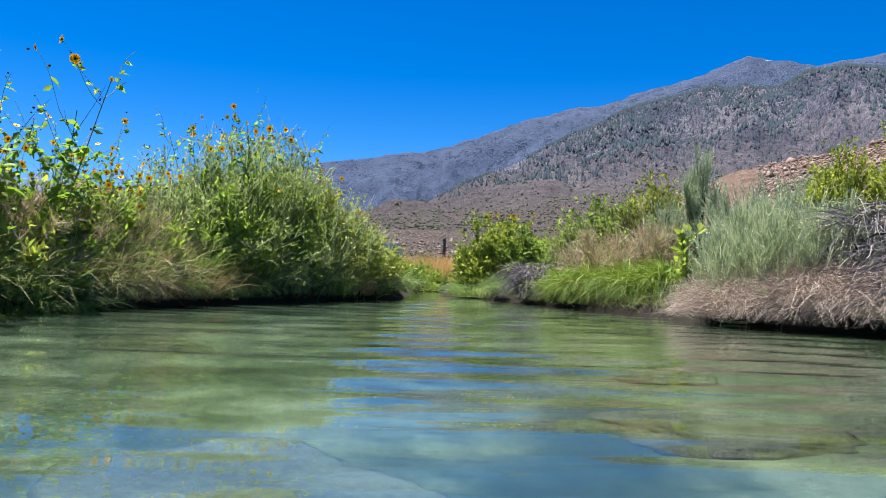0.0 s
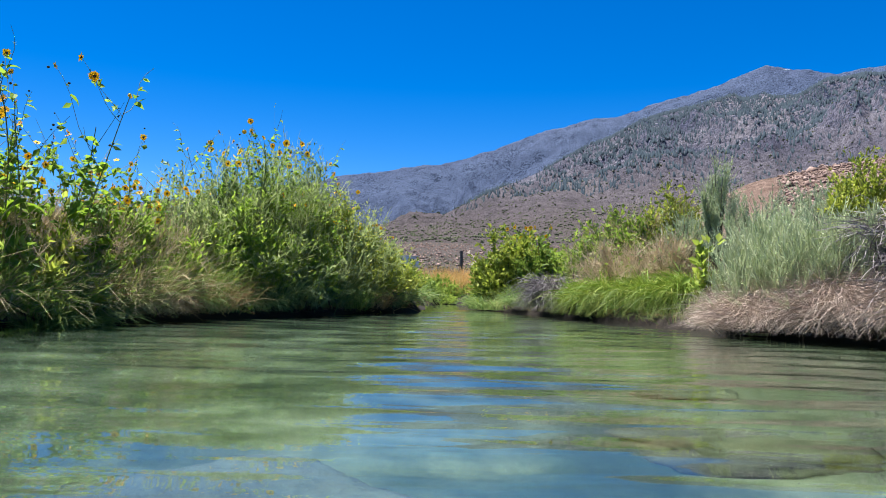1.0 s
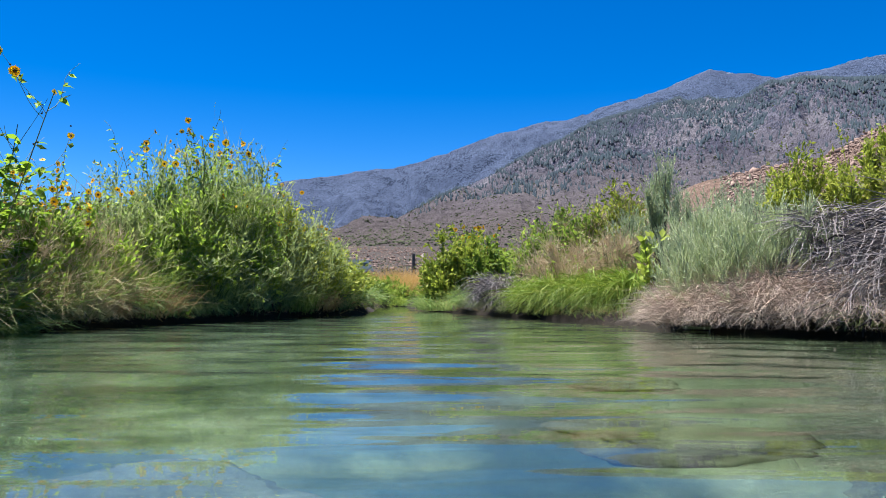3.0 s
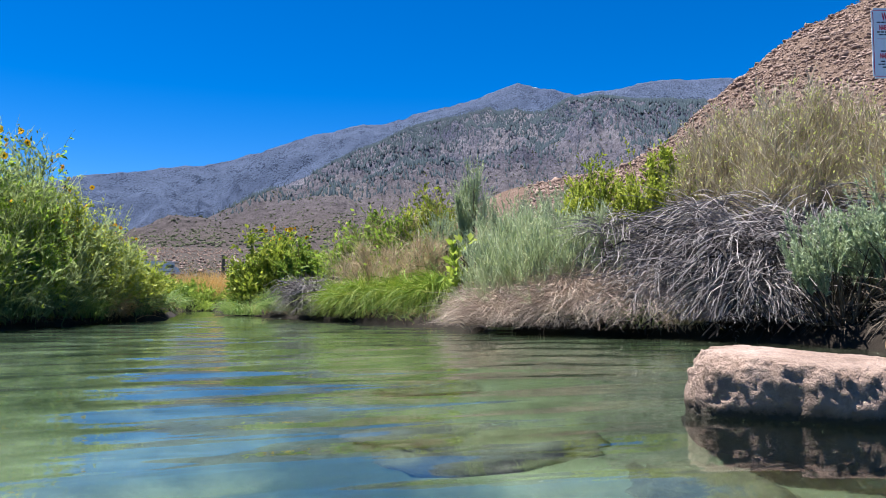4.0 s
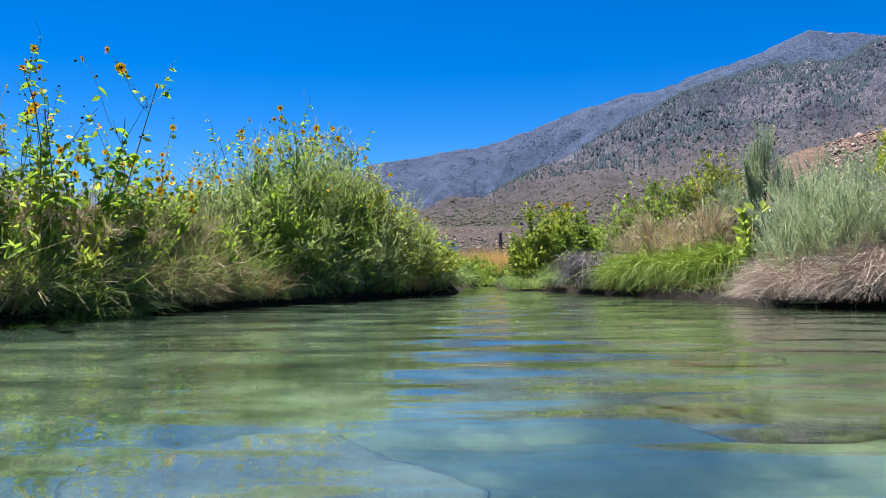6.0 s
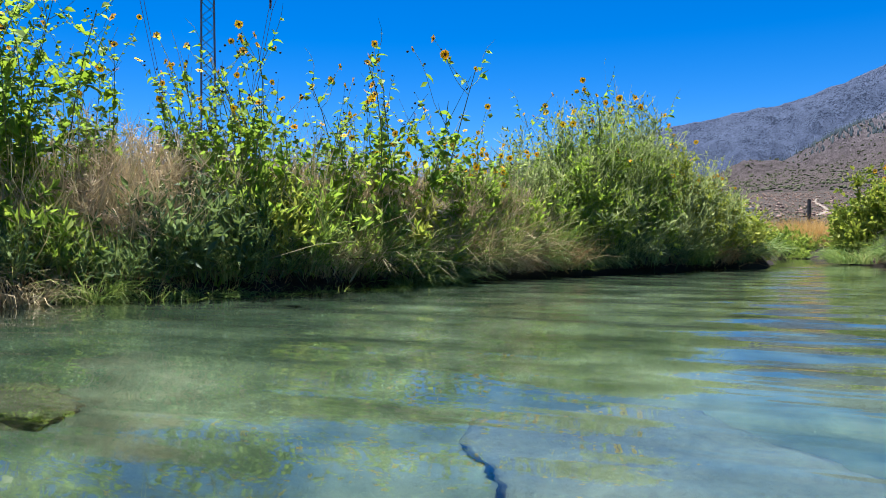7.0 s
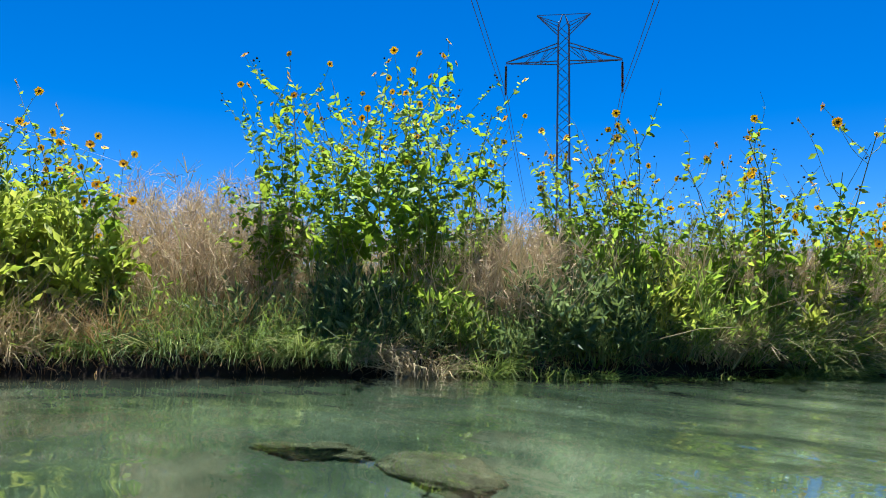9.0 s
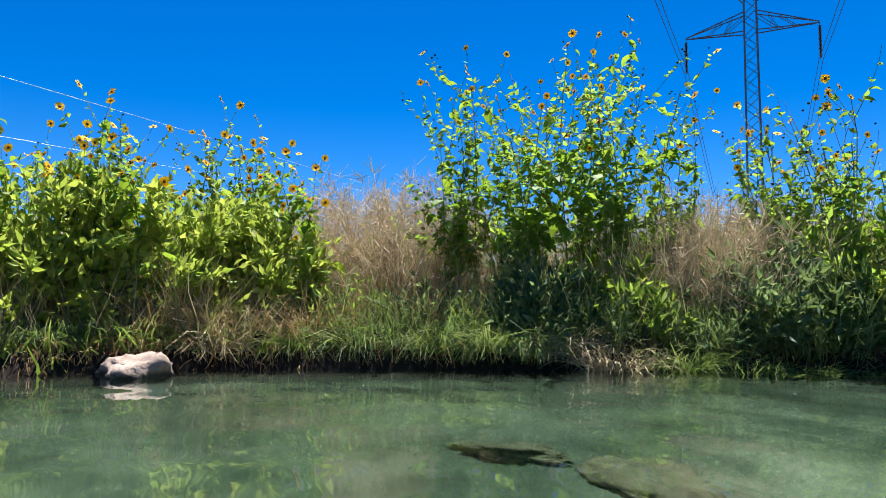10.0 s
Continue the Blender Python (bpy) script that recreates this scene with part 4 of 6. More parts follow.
for az, dist, sc in ((-67.8, 5.3, 0.95), (-68.8, 4.9, 0.9), (-67, 5.15, 1.05), (-65, 4.8, 0.97), (-63, 5.2, 1.04), (-61, 4.85, 1.05),
                     (-59, 5.2, 1.1), (-57, 4.9, 1.08), (-55.5, 5.25, 1.08), (-53.5, 5.1, 0.88), (-62, 5.6, 1.0), (-51.5, 5.4, 0.92), (-64, 5.4, 0.85), (-58, 5.5, 1.0)):
    places.append((gp.choice(["tall", "tall2"]), az, dist, sc * 0.77, gp.uniform(0, 360)))
for az, dist, sc in ((-53, 5.6, 0.9), (-47, 5.6, 0.95), (-45.5, 5.2, 0.9), (-44.5, 5.5, 0.98), (-43, 5.1, 0.85), (-40.5, 5.6, 1.0), (-38.5, 5.1, 0.85), (-36.5, 5.7, 0.9), (-34.5, 5.4, 0.8), (-41.5, 5.2, 1.0), (-39.5, 5.5, 1.05)):
    places.append((gp.choice(["mid", "mid2", "thin"]), az, dist, sc * 0.88, gp.uniform(0, 360)))
for az, dist, sc, kind_ in ((-33.0, 5.6, 0.85, "thin"), (-30.6, 5.7, 0.95, "thin"), (-29.4, 5.75, 0.98, "thin"), (-31.8, 5.95, 0.95, "mid2"), (-30.0, 5.8, 0.8, "gold"), (-25.8, 6.3, 0.75, "gold"), (-27.0, 6.2, 0.85, "low"), (-25.0, 6.4, 0.9, "low"), (-23.0, 6.6, 0.9, "low")):
    places.append((kind_, az, dist, sc, gp.uniform(0, 360)))
for az in np.arange(-21, -4.5, 1.15):                        # round the big mound further on
    far_ = float(np.interp(az, [-21, -13, -7, -4], [7.2, 7.9, 9.0, 9.8]))
    places.append((gp.choice(["low", "mid2", "low"]), az, far_ + gp.uniform(-0.25, 0.7), gp.uniform(0.8, 1.05) * float(np.interp(az, [-21, -15, -9, -4], [0.8, 1.0, 0.95, 0.65])), gp.uniform(0, 360)))
for az, dist in ((3.6, 10.9), (4.4, 10.7), (5.3, 10.9), (6.2, 10.6), (4.0, 11.4)):
    places.append(("low", az, dist, gp.uniform(0.85, 1.05), gp.uniform(0, 360)))
for az, dist, sc, kind_ in ((-17.2, 7.8, 0.92, "thin"), (-15.6, 8.0, 0.98, "thin"), (-12.6, 8.4, 0.92, "thin"), (-11.2, 8.5, 0.85, "thin"), (-10.4, 8.4, 0.8, "gold"), (-9.2, 8.6, 0.72, "gold"),
                            (-8.0, 8.85, 0.62, "gold"), (-7.0, 9.1, 0.48, "gold"), (-6.0, 9.3, 0.38, "gold"), (-24.4, 6.5, 0.75, "gold"), (-22.0, 6.9, 0.7, "mid2"), (-26.6, 6.0, 0.78, "mid")):
    places.append((kind_, az, dist, sc, gp.uniform(0, 360)))
plant_out(kinds, places)

# dry bushes between the sunflowers
DRY = "rounded leafless dry bush of fine pinkish-brown twigs"
for az, dist, rx, h in ((-72.5, 5.15, 0.62, 1.02), (-70.0, 5.75, 0.6, 1.2), (-77.0, 5.9, 0.6, 1.1), (-48.8, 5.0, 0.52, 0.84), (-45.0, 5.35, 0.55, 0.82), (-31.5, 5.95, 0.6, 0.72), (-35.5, 5.9, 0.5, 0.66),
                        (-62, 6.0, 0.7, 0.85), (-55, 6.1, 0.7, 0.85), (-88, 6.2, 0.6, 0.9), (-95, 6.1, 0.6, 0.9), (-40, 6.2, 0.6, 0.75), (-27.0, 6.3, 0.5, 0.85), (-23.5, 6.8, 0.5, 0.8),
                        (-50.5, 5.7, 0.6, 1.0), (-47.0, 6.0, 0.6, 0.98), (-58.5, 6.4, 0.6, 1.0), (-66.0, 6.1, 0.6, 1.0), (-73.5, 5.9, 0.6, 1.08), (-81.0, 6.0, 0.6, 0.95), (-36.5, 6.4, 0.6, 0.9), (-33.0, 6.5, 0.6, 0.9), (-43.0, 6.3, 0.6, 0.95)):
    brush("dry_bush", DRY, "bush", spot(az, dist), rx * 1.15, rx * 1.15, h, 160, 4600, 2000, (DRY_BUSH, DRY_BUSH, DRY_BUSH), 0.0055, 0.13, 0.0046, (0.02, 0.008), base=0.3, flare=0.95, lift=0.25, lo=0.25, dome=2.6, clumps=0.35, group="dry bushes on the bank")

# the big mound on the left bank: thin sweet clover over leafy weeds
CLO = "tall airy grey-green weed with thin wiry sprigs and tiny leaves"
for az, dist, rx, h in ((-20.0, 7.5, 0.7, 1.2), (-17.5, 7.5, 0.7, 1.45), (-15.0, 7.75, 0.75, 1.75), (-12.5, 8.1, 0.8, 1.75), (-10.0, 8.5, 0.75, 1.45), (-7.8, 8.9, 0.6, 1.05), (-22.5, 7.2, 0.6, 0.95), (-13.5, 8.6, 0.8, 1.95)):
    brush("sweet_clover", CLO, "weed", spot(az, dist), rx, rx, h, 80, 1900, 4600, (CLOVER, CLOVER, (CLOVER, WEED_LEAF)[int(dist * 20) % 2]), 0.006, 0.24, 0.0055, (0.040, 0.017), base=0.45, lo=0.2, flare=0.65, lift=0.5, clumps=0.5, leaf_clumps=0.5, group="tall weeds on the mound")
WEED = "dense leafy green weed bush at the water's edge"
for az, dist, rx, h in ((-15.5, 7.5, 0.5, 0.95), (-12.0, 7.9, 0.5, 1.0), (-9.5, 8.4, 0.55, 1.15), (-8.0, 8.7, 0.55, 1.0), (-6.6, 9.1, 0.55, 0.86), (-5.3, 9.5, 0.4, 0.55), (-13.0, 7.9, 0.5, 1.3), (-16.8, 7.3, 0.45, 1.05), (-18.5, 7.1, 0.4, 0.7), (-25.5, 6.25, 0.45, 0.75), (-22.5, 6.65, 0.45, 0.7)):
    brush("leafy_weed", WEED, "weed", spot(az, dist), rx, rx, h, 80, 1400, 5600, (SUN_STEM, CLOVER, YELLOW_LEAF if az > -10 else SUN_FOLIAGE), 0.006, 0.2, 0.004, (0.046, 0.020), base=0.6, lo=0.15, flare=0.7, lift=0.3, leaf_clumps=0.7, group="leafy weeds on the bank")
# beyond -41 degrees some weeds are dark-leaved, painting shade into the bank's hollows
for az, dist, rx, h in ((-54, 4.72, 0.35, 0.5), (-45, 4.85, 0.35, 0.55), (-39, 4.95, 0.4, 0.6), (-60, 4.65, 0.32, 0.45), (-33, 5.3, 0.35, 0.45), (-71, 4.62, 0.3, 0.4), (-84, 4.85, 0.35, 0.35), (-27.5, 5.85, 0.35, 0.4), (-57, 4.6, 0.35, 0.55), (-64, 4.62, 0.35, 0.6), (-68, 4.65, 0.35, 0.5), (-50, 4.6, 0.35, 0.45), (-42, 4.8, 0.35, 0.6), (-36, 5.05, 0.35, 0.5), (-76, 4.7, 0.35, 0.5), (-80, 4.8, 0.35, 0.45), (-90, 4.95, 0.4, 0.5), (-30, 5.5, 0.35, 0.5), (-24.5, 6.3, 0.4, 0.5)):
    brush("leafy_weed", WEED, "weed", spot(az, dist), rx, rx, h * gp.uniform(0.4, 1.05), 40, 420, 750, (SUN_STEM, GRASS, WEED_LEAF if az > -41 else (DARK_WEED, WEED_LEAF, BLUE_WEED)[int(dist * 20) % 3]), 0.005, 0.16, 0.004, (0.045, 0.014), base=0.6, lo=0.15, flare=0.6, lift=0.4, group="leafy weeds on the bank")

# the lighter lime leaf puts sunlight into this clump's colour
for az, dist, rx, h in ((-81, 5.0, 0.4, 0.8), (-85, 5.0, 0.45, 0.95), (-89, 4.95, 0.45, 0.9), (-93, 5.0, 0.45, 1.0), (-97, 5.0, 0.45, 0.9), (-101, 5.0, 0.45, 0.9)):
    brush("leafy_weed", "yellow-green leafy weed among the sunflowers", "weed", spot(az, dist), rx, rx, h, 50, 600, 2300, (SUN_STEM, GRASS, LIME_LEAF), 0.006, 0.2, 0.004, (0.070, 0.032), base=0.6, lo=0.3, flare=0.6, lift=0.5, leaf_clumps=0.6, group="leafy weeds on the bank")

LANCE = "leafy weed with long bright lance-shaped leaves at the waterline"
for az, dist, rx, h, mat_ in ((-37.0, 5.05, 0.34, 0.55, SUN_FOLIAGE), (-32.6, 5.35, 0.32, 0.45, WEED_LEAF), (-29.6, 5.65, 0.36, 0.62, YELLOW_LEAF), (-25.0, 6.3, 0.3, 0.45, YELLOW_LEAF),
                              (-47.5, 4.75, 0.32, 0.5, BLUE_WEED), (-45.0, 4.75, 0.32, 0.55, BLUE_WEED), (-42.5, 4.95, 0.32, 0.8, SUN_FOLIAGE), (-40.5, 4.95, 0.3, 0.6, YELLOW_LEAF), (-56.0, 4.6, 0.3, 0.5, SUN_FOLIAGE), (-61.5, 4.6, 0.3, 0.45, BLUE_WEED)):
    brush("leafy_weed", LANCE, "weed", spot(az, dist), rx, rx, h, 40, 360, 800, (SUN_STEM, GRASS, mat_), 0.006, 0.18, 0.004, (0.085, 0.026), base=0.5, lo=0.25, flare=0.6, lift=0.5, clumps=0.5, leaf_clumps=0.5, group="leafy weeds on the bank")

# grass and straw on the left bank, walked away from the camera with the water on the right
LEFT = WATERLINE[:11]
strip("bank_grass", "lush green grass on the pool bank", LEFT[:7], 7000, 0.10, 0.8, 0.42, 0.55, 0.4, 0.006, GRASS)
strip("blue_grass", "blue-green weedy grass low on the pool bank", LEFT, 6000, 0.12, 0.5, 0.34, 0.6, 0.45, 0.009, BLUE_WEED)
strip("hanging_straw", "dead straw hanging over the dark undercut bank", LEFT[:8], 2600, 0.0, 0.16, 0.17, 1.3, 0.9, 0.004, RED_STRAW, rise=0.5)
strip("rusty_straw", "rust-brown dry grass along the bank edge", LEFT[5:11], 2400, 0.0, 0.3, 0.38, 0.9, 0.75, 0.006, RED_STRAW)
strip("bank_grass", "mixed green and dry grass below the mound", LEFT[5:], 6500, 0.08, 0.5, 0.50, 0.6, 0.6, 0.008, GRASS)
strip("dry_stalks", "tall dry grass stalks behind the green bank grass", LEFT[:8], 4200, 0.45, 1.25, 0.75, 0.12, 0.05, 0.005, STRAW)
strip("dry_stalks", "sunlit dry grass stalks between the sunflowers", LEFT[3:8], 5200, 0.12, 0.75, 0.95, 0.15, 0.10, 0.0075, STRAW)
strip("dry_stalks", "sunlit dry grass stalks at the pool's near end", WATERLINE[-1:] + LEFT[:2], 1400, 0.1, 0.6, 0.6, 0.15, 0.10, 0.007, STRAW)
strip("rusty_stalks", "brown dead weed stalks among the sunflowers", LEFT[:8], 3600, 0.4, 1.2, 0.6, 0.15, 0.05, 0.006, RED_STRAW)
strip("meadow_grass", "green meadow grass behind the sunflowers", LEFT[:7], 7000, 0.9, 3.0, 0.8, 0.12, 0.0, 0.008, GRASS)
strip("edge_weeds", "broad-bladed green weeds leaning over the water", LEFT[:10], 2600, 0.03, 0.45, 0.30, 0.5, 0.5, 0.014, WEED_LEAF, "weeds")
strip("pale_grass", "pale straw grass mixed through the bank", LEFT[:9], 4500, 0.12, 0.8, 0.5, 0.5, 0.4, 0.005, PALE_GRASS)
strip("straw_stems", "thin pale straw stems standing in the bank grass", LEFT[:9], 3600, 0.1, 0.7, 0.6, 0.2, 0.1, 0.0035, STRAW)
strip("rusty_straw", "rust-brown matted straw along the bank edge", LEFT[:6], 2600, 0.0, 0.3, 0.30, 0.8, 0.6, 0.005, RED_STRAW)
TUFT = "drooping tuft of pale green and straw grass over the water"
for az, dist in ((-33.5, 4.95), (-38.5, 4.75), (-28.0, 5.6), (-25.5, 5.95), (-57, 4.35), (-66, 4.35), (-36, 4.9), (-42, 4.62), (-45, 4.6), (-48.5, 4.5), (-52.5, 4.42), (-61, 4.42), (-63.5, 4.38), (-70, 4.42), (-75, 4.5), (-80, 4.6), (-85, 4.66), (-90, 4.7), (-95, 4.7), (-31, 5.25), (-23, 6.3), (-24.5, 6.1), (-21.5, 6.45), (-20, 6.6), (-18.5, 6.8), (-17, 7.0), (-15, 7.2), (-27, 5.75), (-29.5, 5.45)):
    fountain("grass_tuft", TUFT, "grass", spot(az, dist), 0.32, 0.32, 620, 0.42, 0.75, 0.0055, (GRASS, RED_STRAW, STRAW, BLUE_WEED)[int(dist * 20) % 4] if az > -27.5 else (PALE_GRASS, GRASS, PALE_GRASS, STRAW)[int(dist * 100 - az) % 4], rise=0.8, core=0.5, group="grass tufts on the bank")

SUNNY = "sunlit clump of upright straw and pale green grass"
for az, off, mat_, L in ((-46.5, 0.3, PALE_GRASS, 0.6), (-43.5, 0.15, GRASS, 0.5), (-41, 0.35, STRAW, 0.6), (-38.5, 0.2, PALE_GRASS, 0.5), (-36, 0.35, RED_STRAW, 0.6), (-34.5, 0.1, STRAW, 0.55), (-32.5, 0.3, PALE_GRASS, 0.7), (-30.5, 0.1, STRAW, 0.6), (-36.8, 0.08, STRAW, 0.5), (-33.6, 0.06, PALE_GRASS, 0.6), (-31.4, 0.16, STRAW, 0.6), (-29.6, 0.06, PALE_GRASS, 0.55), (-28.0, 0.2, STRAW, 0.62), (-26.2, 0.08, PALE_GRASS, 0.55), (-24.6, 0.1, STRAW, 0.55), (-23.2, 0.08, STRAW, 0.55),
                         (-28.8, 0.3, STRAW, 0.75), (-27, 0.1, RED_STRAW, 0.6), (-25.4, 0.3, STRAW, 0.85), (-24, 0.15, PALE_GRASS, 0.8), (-22.5, 0.3, STRAW, 0.9), (-21, 0.1, RED_STRAW, 0.6), (-19.8, 0.2, PALE_GRASS, 0.8), (-18.2, 0.1, RED_STRAW, 0.5),
                         (-14, 0.1, DARK_WEED, 0.6), (-12.2, 0.1, BLUE_WEED, 0.65), (-10.4, 0.1, DARK_WEED, 0.55), (-8.6, 0.1, PALE_GRASS, 0.5), (-7, 0.1, RED_STRAW, 0.45), (-5.6, 0.1, DARK_WEED, 0.45),
                         (-53, 0.25, GRASS, 0.5), (-58, 0.2, DARK_WEED, 0.5), (-63, 0.3, GRASS, 0.5), (-66, 0.2, DARK_WEED, 0.45), (-70.5, 0.4, RED_STRAW, 0.6), (-74, 0.25, DARK_WEED, 0.45), (-79, 0.3, RED_STRAW, 0.6), (-84, 0.3, STRAW, 0.6), (-89, 0.3, RED_STRAW, 0.5)):
    edge = float(np.interp(az, [-95, -85, -74, -63.5, -49.5, -40.3, -28.6, -19.5, -13, -7.1, -3], [4.5, 4.42, 4.30, 4.34, 4.53, 4.80, 5.64, 6.58, 7.3, 8.47, 9.3]))
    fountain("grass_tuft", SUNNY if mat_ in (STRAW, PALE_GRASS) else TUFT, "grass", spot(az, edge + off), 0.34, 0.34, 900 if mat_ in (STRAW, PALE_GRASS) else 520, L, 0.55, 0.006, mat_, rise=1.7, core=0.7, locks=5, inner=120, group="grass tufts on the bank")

RIGHT = WATERLINE[14:27]
strip("hanging_straw", "dead brown straw hanging over the dark right bank", RIGHT[:9], 3200, 0.0, 0.2, 0.22, 1.2, 0.9, 0.0045, RED_STRAW, rise=0.5)
strip("bank_grass", "green and straw grass along the right bank edge", RIGHT[:7], 3600, 0.0, 0.4, 0.35, 0.6, 0.6, 0.006, GRASS)

# far end of the channel
for az, dist, n in ((-0.4, 14.6, 1500), (0.8, 14.9, 1500), (-1.6, 15.2, 1200)):
    fountain("orange_grass", "dry orange grass clump at the channel's far end", "grass", spot(az, dist), 0.7, 0.5, n, 0.66, 0.25, 0.008, ORANGE_STRAW, rise=1.6, core=0.9, group="orange grass clumps")
for az, dist, rx, h in ((-2.4, 13.6, 0.5, 0.34), (-1.3, 14.2, 0.5, 0.32), (-3.7, 12.4, 0.4, 0.36), (-3.2, 14.3, 0.5, 0.34)):
    brush("leafy_weed", WEED, "weed", spot(az, dist), rx, rx, h, 60, 700, 2600, (SUN_STEM, WEED_LEAF, WEED_LEAF), 0.006, 0.17, 0.005, (0.05, 0.022), base=0.7, lo=0.1, group="leafy weeds on the bank")

for az, dist in ((-4.6, 9.7), (2.7, 10.3)):
    fountain("green_tuft", "green grass drooping at the channel's corner", "grass", spot(az, dist), 0.45, 0.45, 700, 0.5, 0.7, 0.011, GRASS, rise=1.0, core=0.8, group="grass at the channel corners")

# ---- right bank ----


def thicket(label, loc, rx, ry, h, n, locks, length, width, mat, lean=(0.0, 0.0)):
    """Old dead stems slumped over a dome: curling locks that spring up, fall outwards and cross one another over dark hollows."""
    ob = thing("dead_thicket", label, "dead brush", loc, 0.0, "dead thickets on the right bank")
    ang, rho = rng.uniform(0, 6.2832, locks), rng.uniform(0, 1, locks) ** 0.5
    lead = np.stack([np.cos(ang) * rho * rx, np.sin(ang) * rho * ry, h * np.sqrt(1 - rho ** 2) * rng.uniform(0.45, 1.0, locks)], 1)
    turn = ang + rng.normal(0, 1.05, locks)
    way = np.stack([np.cos(turn), np.sin(turn), rng.uniform(-0.3, 0.6, locks)], 1) + [lean[0], lean[1], 0]
    span, fall = rng.uniform(0.5, 1.3, locks), rng.uniform(0.15, 0.8, locks)
    k = rng.integers(0, locks, n)
    foot = lead[k] + rng.normal(0, 0.045, (n, 3))
    ways = unit(way[k] + rng.normal(0, 0.20, (n, 3)))
    p = paths(foot, ways, length * span[k] * rng.uniform(0.45, 1.15, n), fall[k] * rng.uniform(0.7, 1.3, n), 5, 0.06)
    p = above(p, -loc[2] + 0.11)
    # dark strands added in the middle, painting the shade of the hollows
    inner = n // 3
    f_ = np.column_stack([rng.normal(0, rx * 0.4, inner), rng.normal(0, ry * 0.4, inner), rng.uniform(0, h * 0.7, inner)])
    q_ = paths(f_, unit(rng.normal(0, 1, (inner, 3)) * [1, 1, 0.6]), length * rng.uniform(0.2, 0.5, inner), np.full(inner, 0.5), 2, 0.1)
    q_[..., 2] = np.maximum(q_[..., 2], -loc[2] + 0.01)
    tagged(part("old_wood", quick_mesh("old_wood", *ribbons(q_, 0.016, 0.4), SHADE_WOOD), SHADE_WOOD, ob), kind="stuff")
    tagged(part("stem_mass", quick_mesh("stem_mass", *ribbons(p, width * rng.uniform(0.6, 1.5, n), 0.6), mat), mat, ob), kind="stuff")
    return ob


def feather_sage(label, loc, rx, ry, h, limbs, sprigs, leaves, tilt=0.35):
    """Sagebrush: woody limbs that end in upright feathery plumes of many narrow silvery leaves."""
    ob = thing("sagebrush", label, "bush", loc, 0.0, "sagebrush on the right bank")
    ang, rho = rng.uniform(0, 6.2832, limbs), rng.uniform(0, 1, limbs) ** 0.5
    tip = np.stack([np.cos(ang) * rho * rx, np.sin(ang) * rho * ry, h * (0.28 + 0.55 * np.sqrt(1 - rho ** 2)) * rng.uniform(0.8, 1.1, limbs)], 1)
    foot = tip * [0.25, 0.25, 0] + rng.normal(0, 0.03, (limbs, 3)) * [1, 1, 0]
    L = np.linalg.norm(tip - foot, axis=1)
    lp = paths(foot, unit(tip - foot), L, np.full(limbs, 0.05), 4, 0.08)
    tagged(part("limb_mass", quick_mesh("limb_mass", *tubes(lp, 0.020 * rng.uniform(0.6, 1.2, limbs), 0.6), BARK), BARK, ob), kind="stuff")
    p, w = along(lp, sprigs, 0.55, 1.0, 0.5)
    side = unit(np.column_stack([p[:, :2], np.zeros(sprigs)]))
    w = unit(np.array([0, 0, 1.0]) + side * tilt * rng.uniform(0.2, 1.6, (sprigs, 1)) + rng.normal(0, 0.22, (sprigs, 3)))
    sp = paths(p, w, h * 0.34 * rng.uniform(0.5, 1.25, sprigs), np.full(sprigs, -0.08), 3, 0.05)
    tagged(part("twig_mass", quick_mesh("twig_mass", *ribbons(sp, 0.005, 0.6), SAGE), SAGE, ob), kind="stuff")
    p, w = along(sp, leaves, 0.08, 1.0, 0.0)
    w = unit(w * 1.2 + rng.normal(0, 0.55, (leaves, 3)))
    sz = rng.uniform(0.6, 1.3, leaves)
    tagged(part("foliage", quick_mesh("foliage", *leaf_cards(p, w, 0.026 * sz, 0.0075 * sz), SAGE), SAGE, ob), kind="stuff")
    return ob


brush("willow_bush", "bright yellow-green leafy bush with yellow flowers at the bank", "bush", at(0.82, 10.65), 0.62, 0.55, 0.98, 80, 1300, 6500, (BARK, WEED_LEAF, YELLOW_LEAF), 0.010, 0.25, 0.005, (0.062, 0.034), base=0.75, lo=0.05, flare=0.7, leaf_clumps=0.8)
brush("willow_bush", "leafy green bush hanging down to the water", "bush", at(1.22, 10.25), 0.45, 0.42, 0.92, 60, 900, 4600, (BARK, WEED_LEAF, WEED_LEAF), 0.010, 0.2, 0.005, (0.058, 0.032), base=0.8, lo=0.02, flare=0.7, leaf_clumps=0.8)
brush("willow_bush", "dark green leafy bush behind the bright one", "bush", at(0.55, 11.5), 0.42, 0.4, 0.75, 60, 700, 3200, (BARK, WEED_LEAF, WEED_LEAF), 0.012, 0.2, 0.005, (0.06, 0.03), base=0.45, lo=0.2)
brush("thorn_bush", "olive and rusty brown bush with dense thin twigs", "bush", at(1.66, 9.0), 0.55, 0.55, 1.0, 110, 2800, 4200, (BARK, DRY_BUSH, WEED_LEAF), 0.009, 0.2, 0.0045, (0.055, 0.028), leaf_clumps=1.2, base=0.35, lo=0.3)
brush("thorn_bush", "tall olive-green bush with yellowing leaves", "bush", at(2.12, 9.0), 0.55, 0.55, 1.02, 100, 2800, 4200, (BARK, DRY_BUSH, WEED_LEAF), 0.009, 0.22, 0.0045, (0.055, 0.028), leaf_clumps=1.2, base=0.35, lo=0.3)
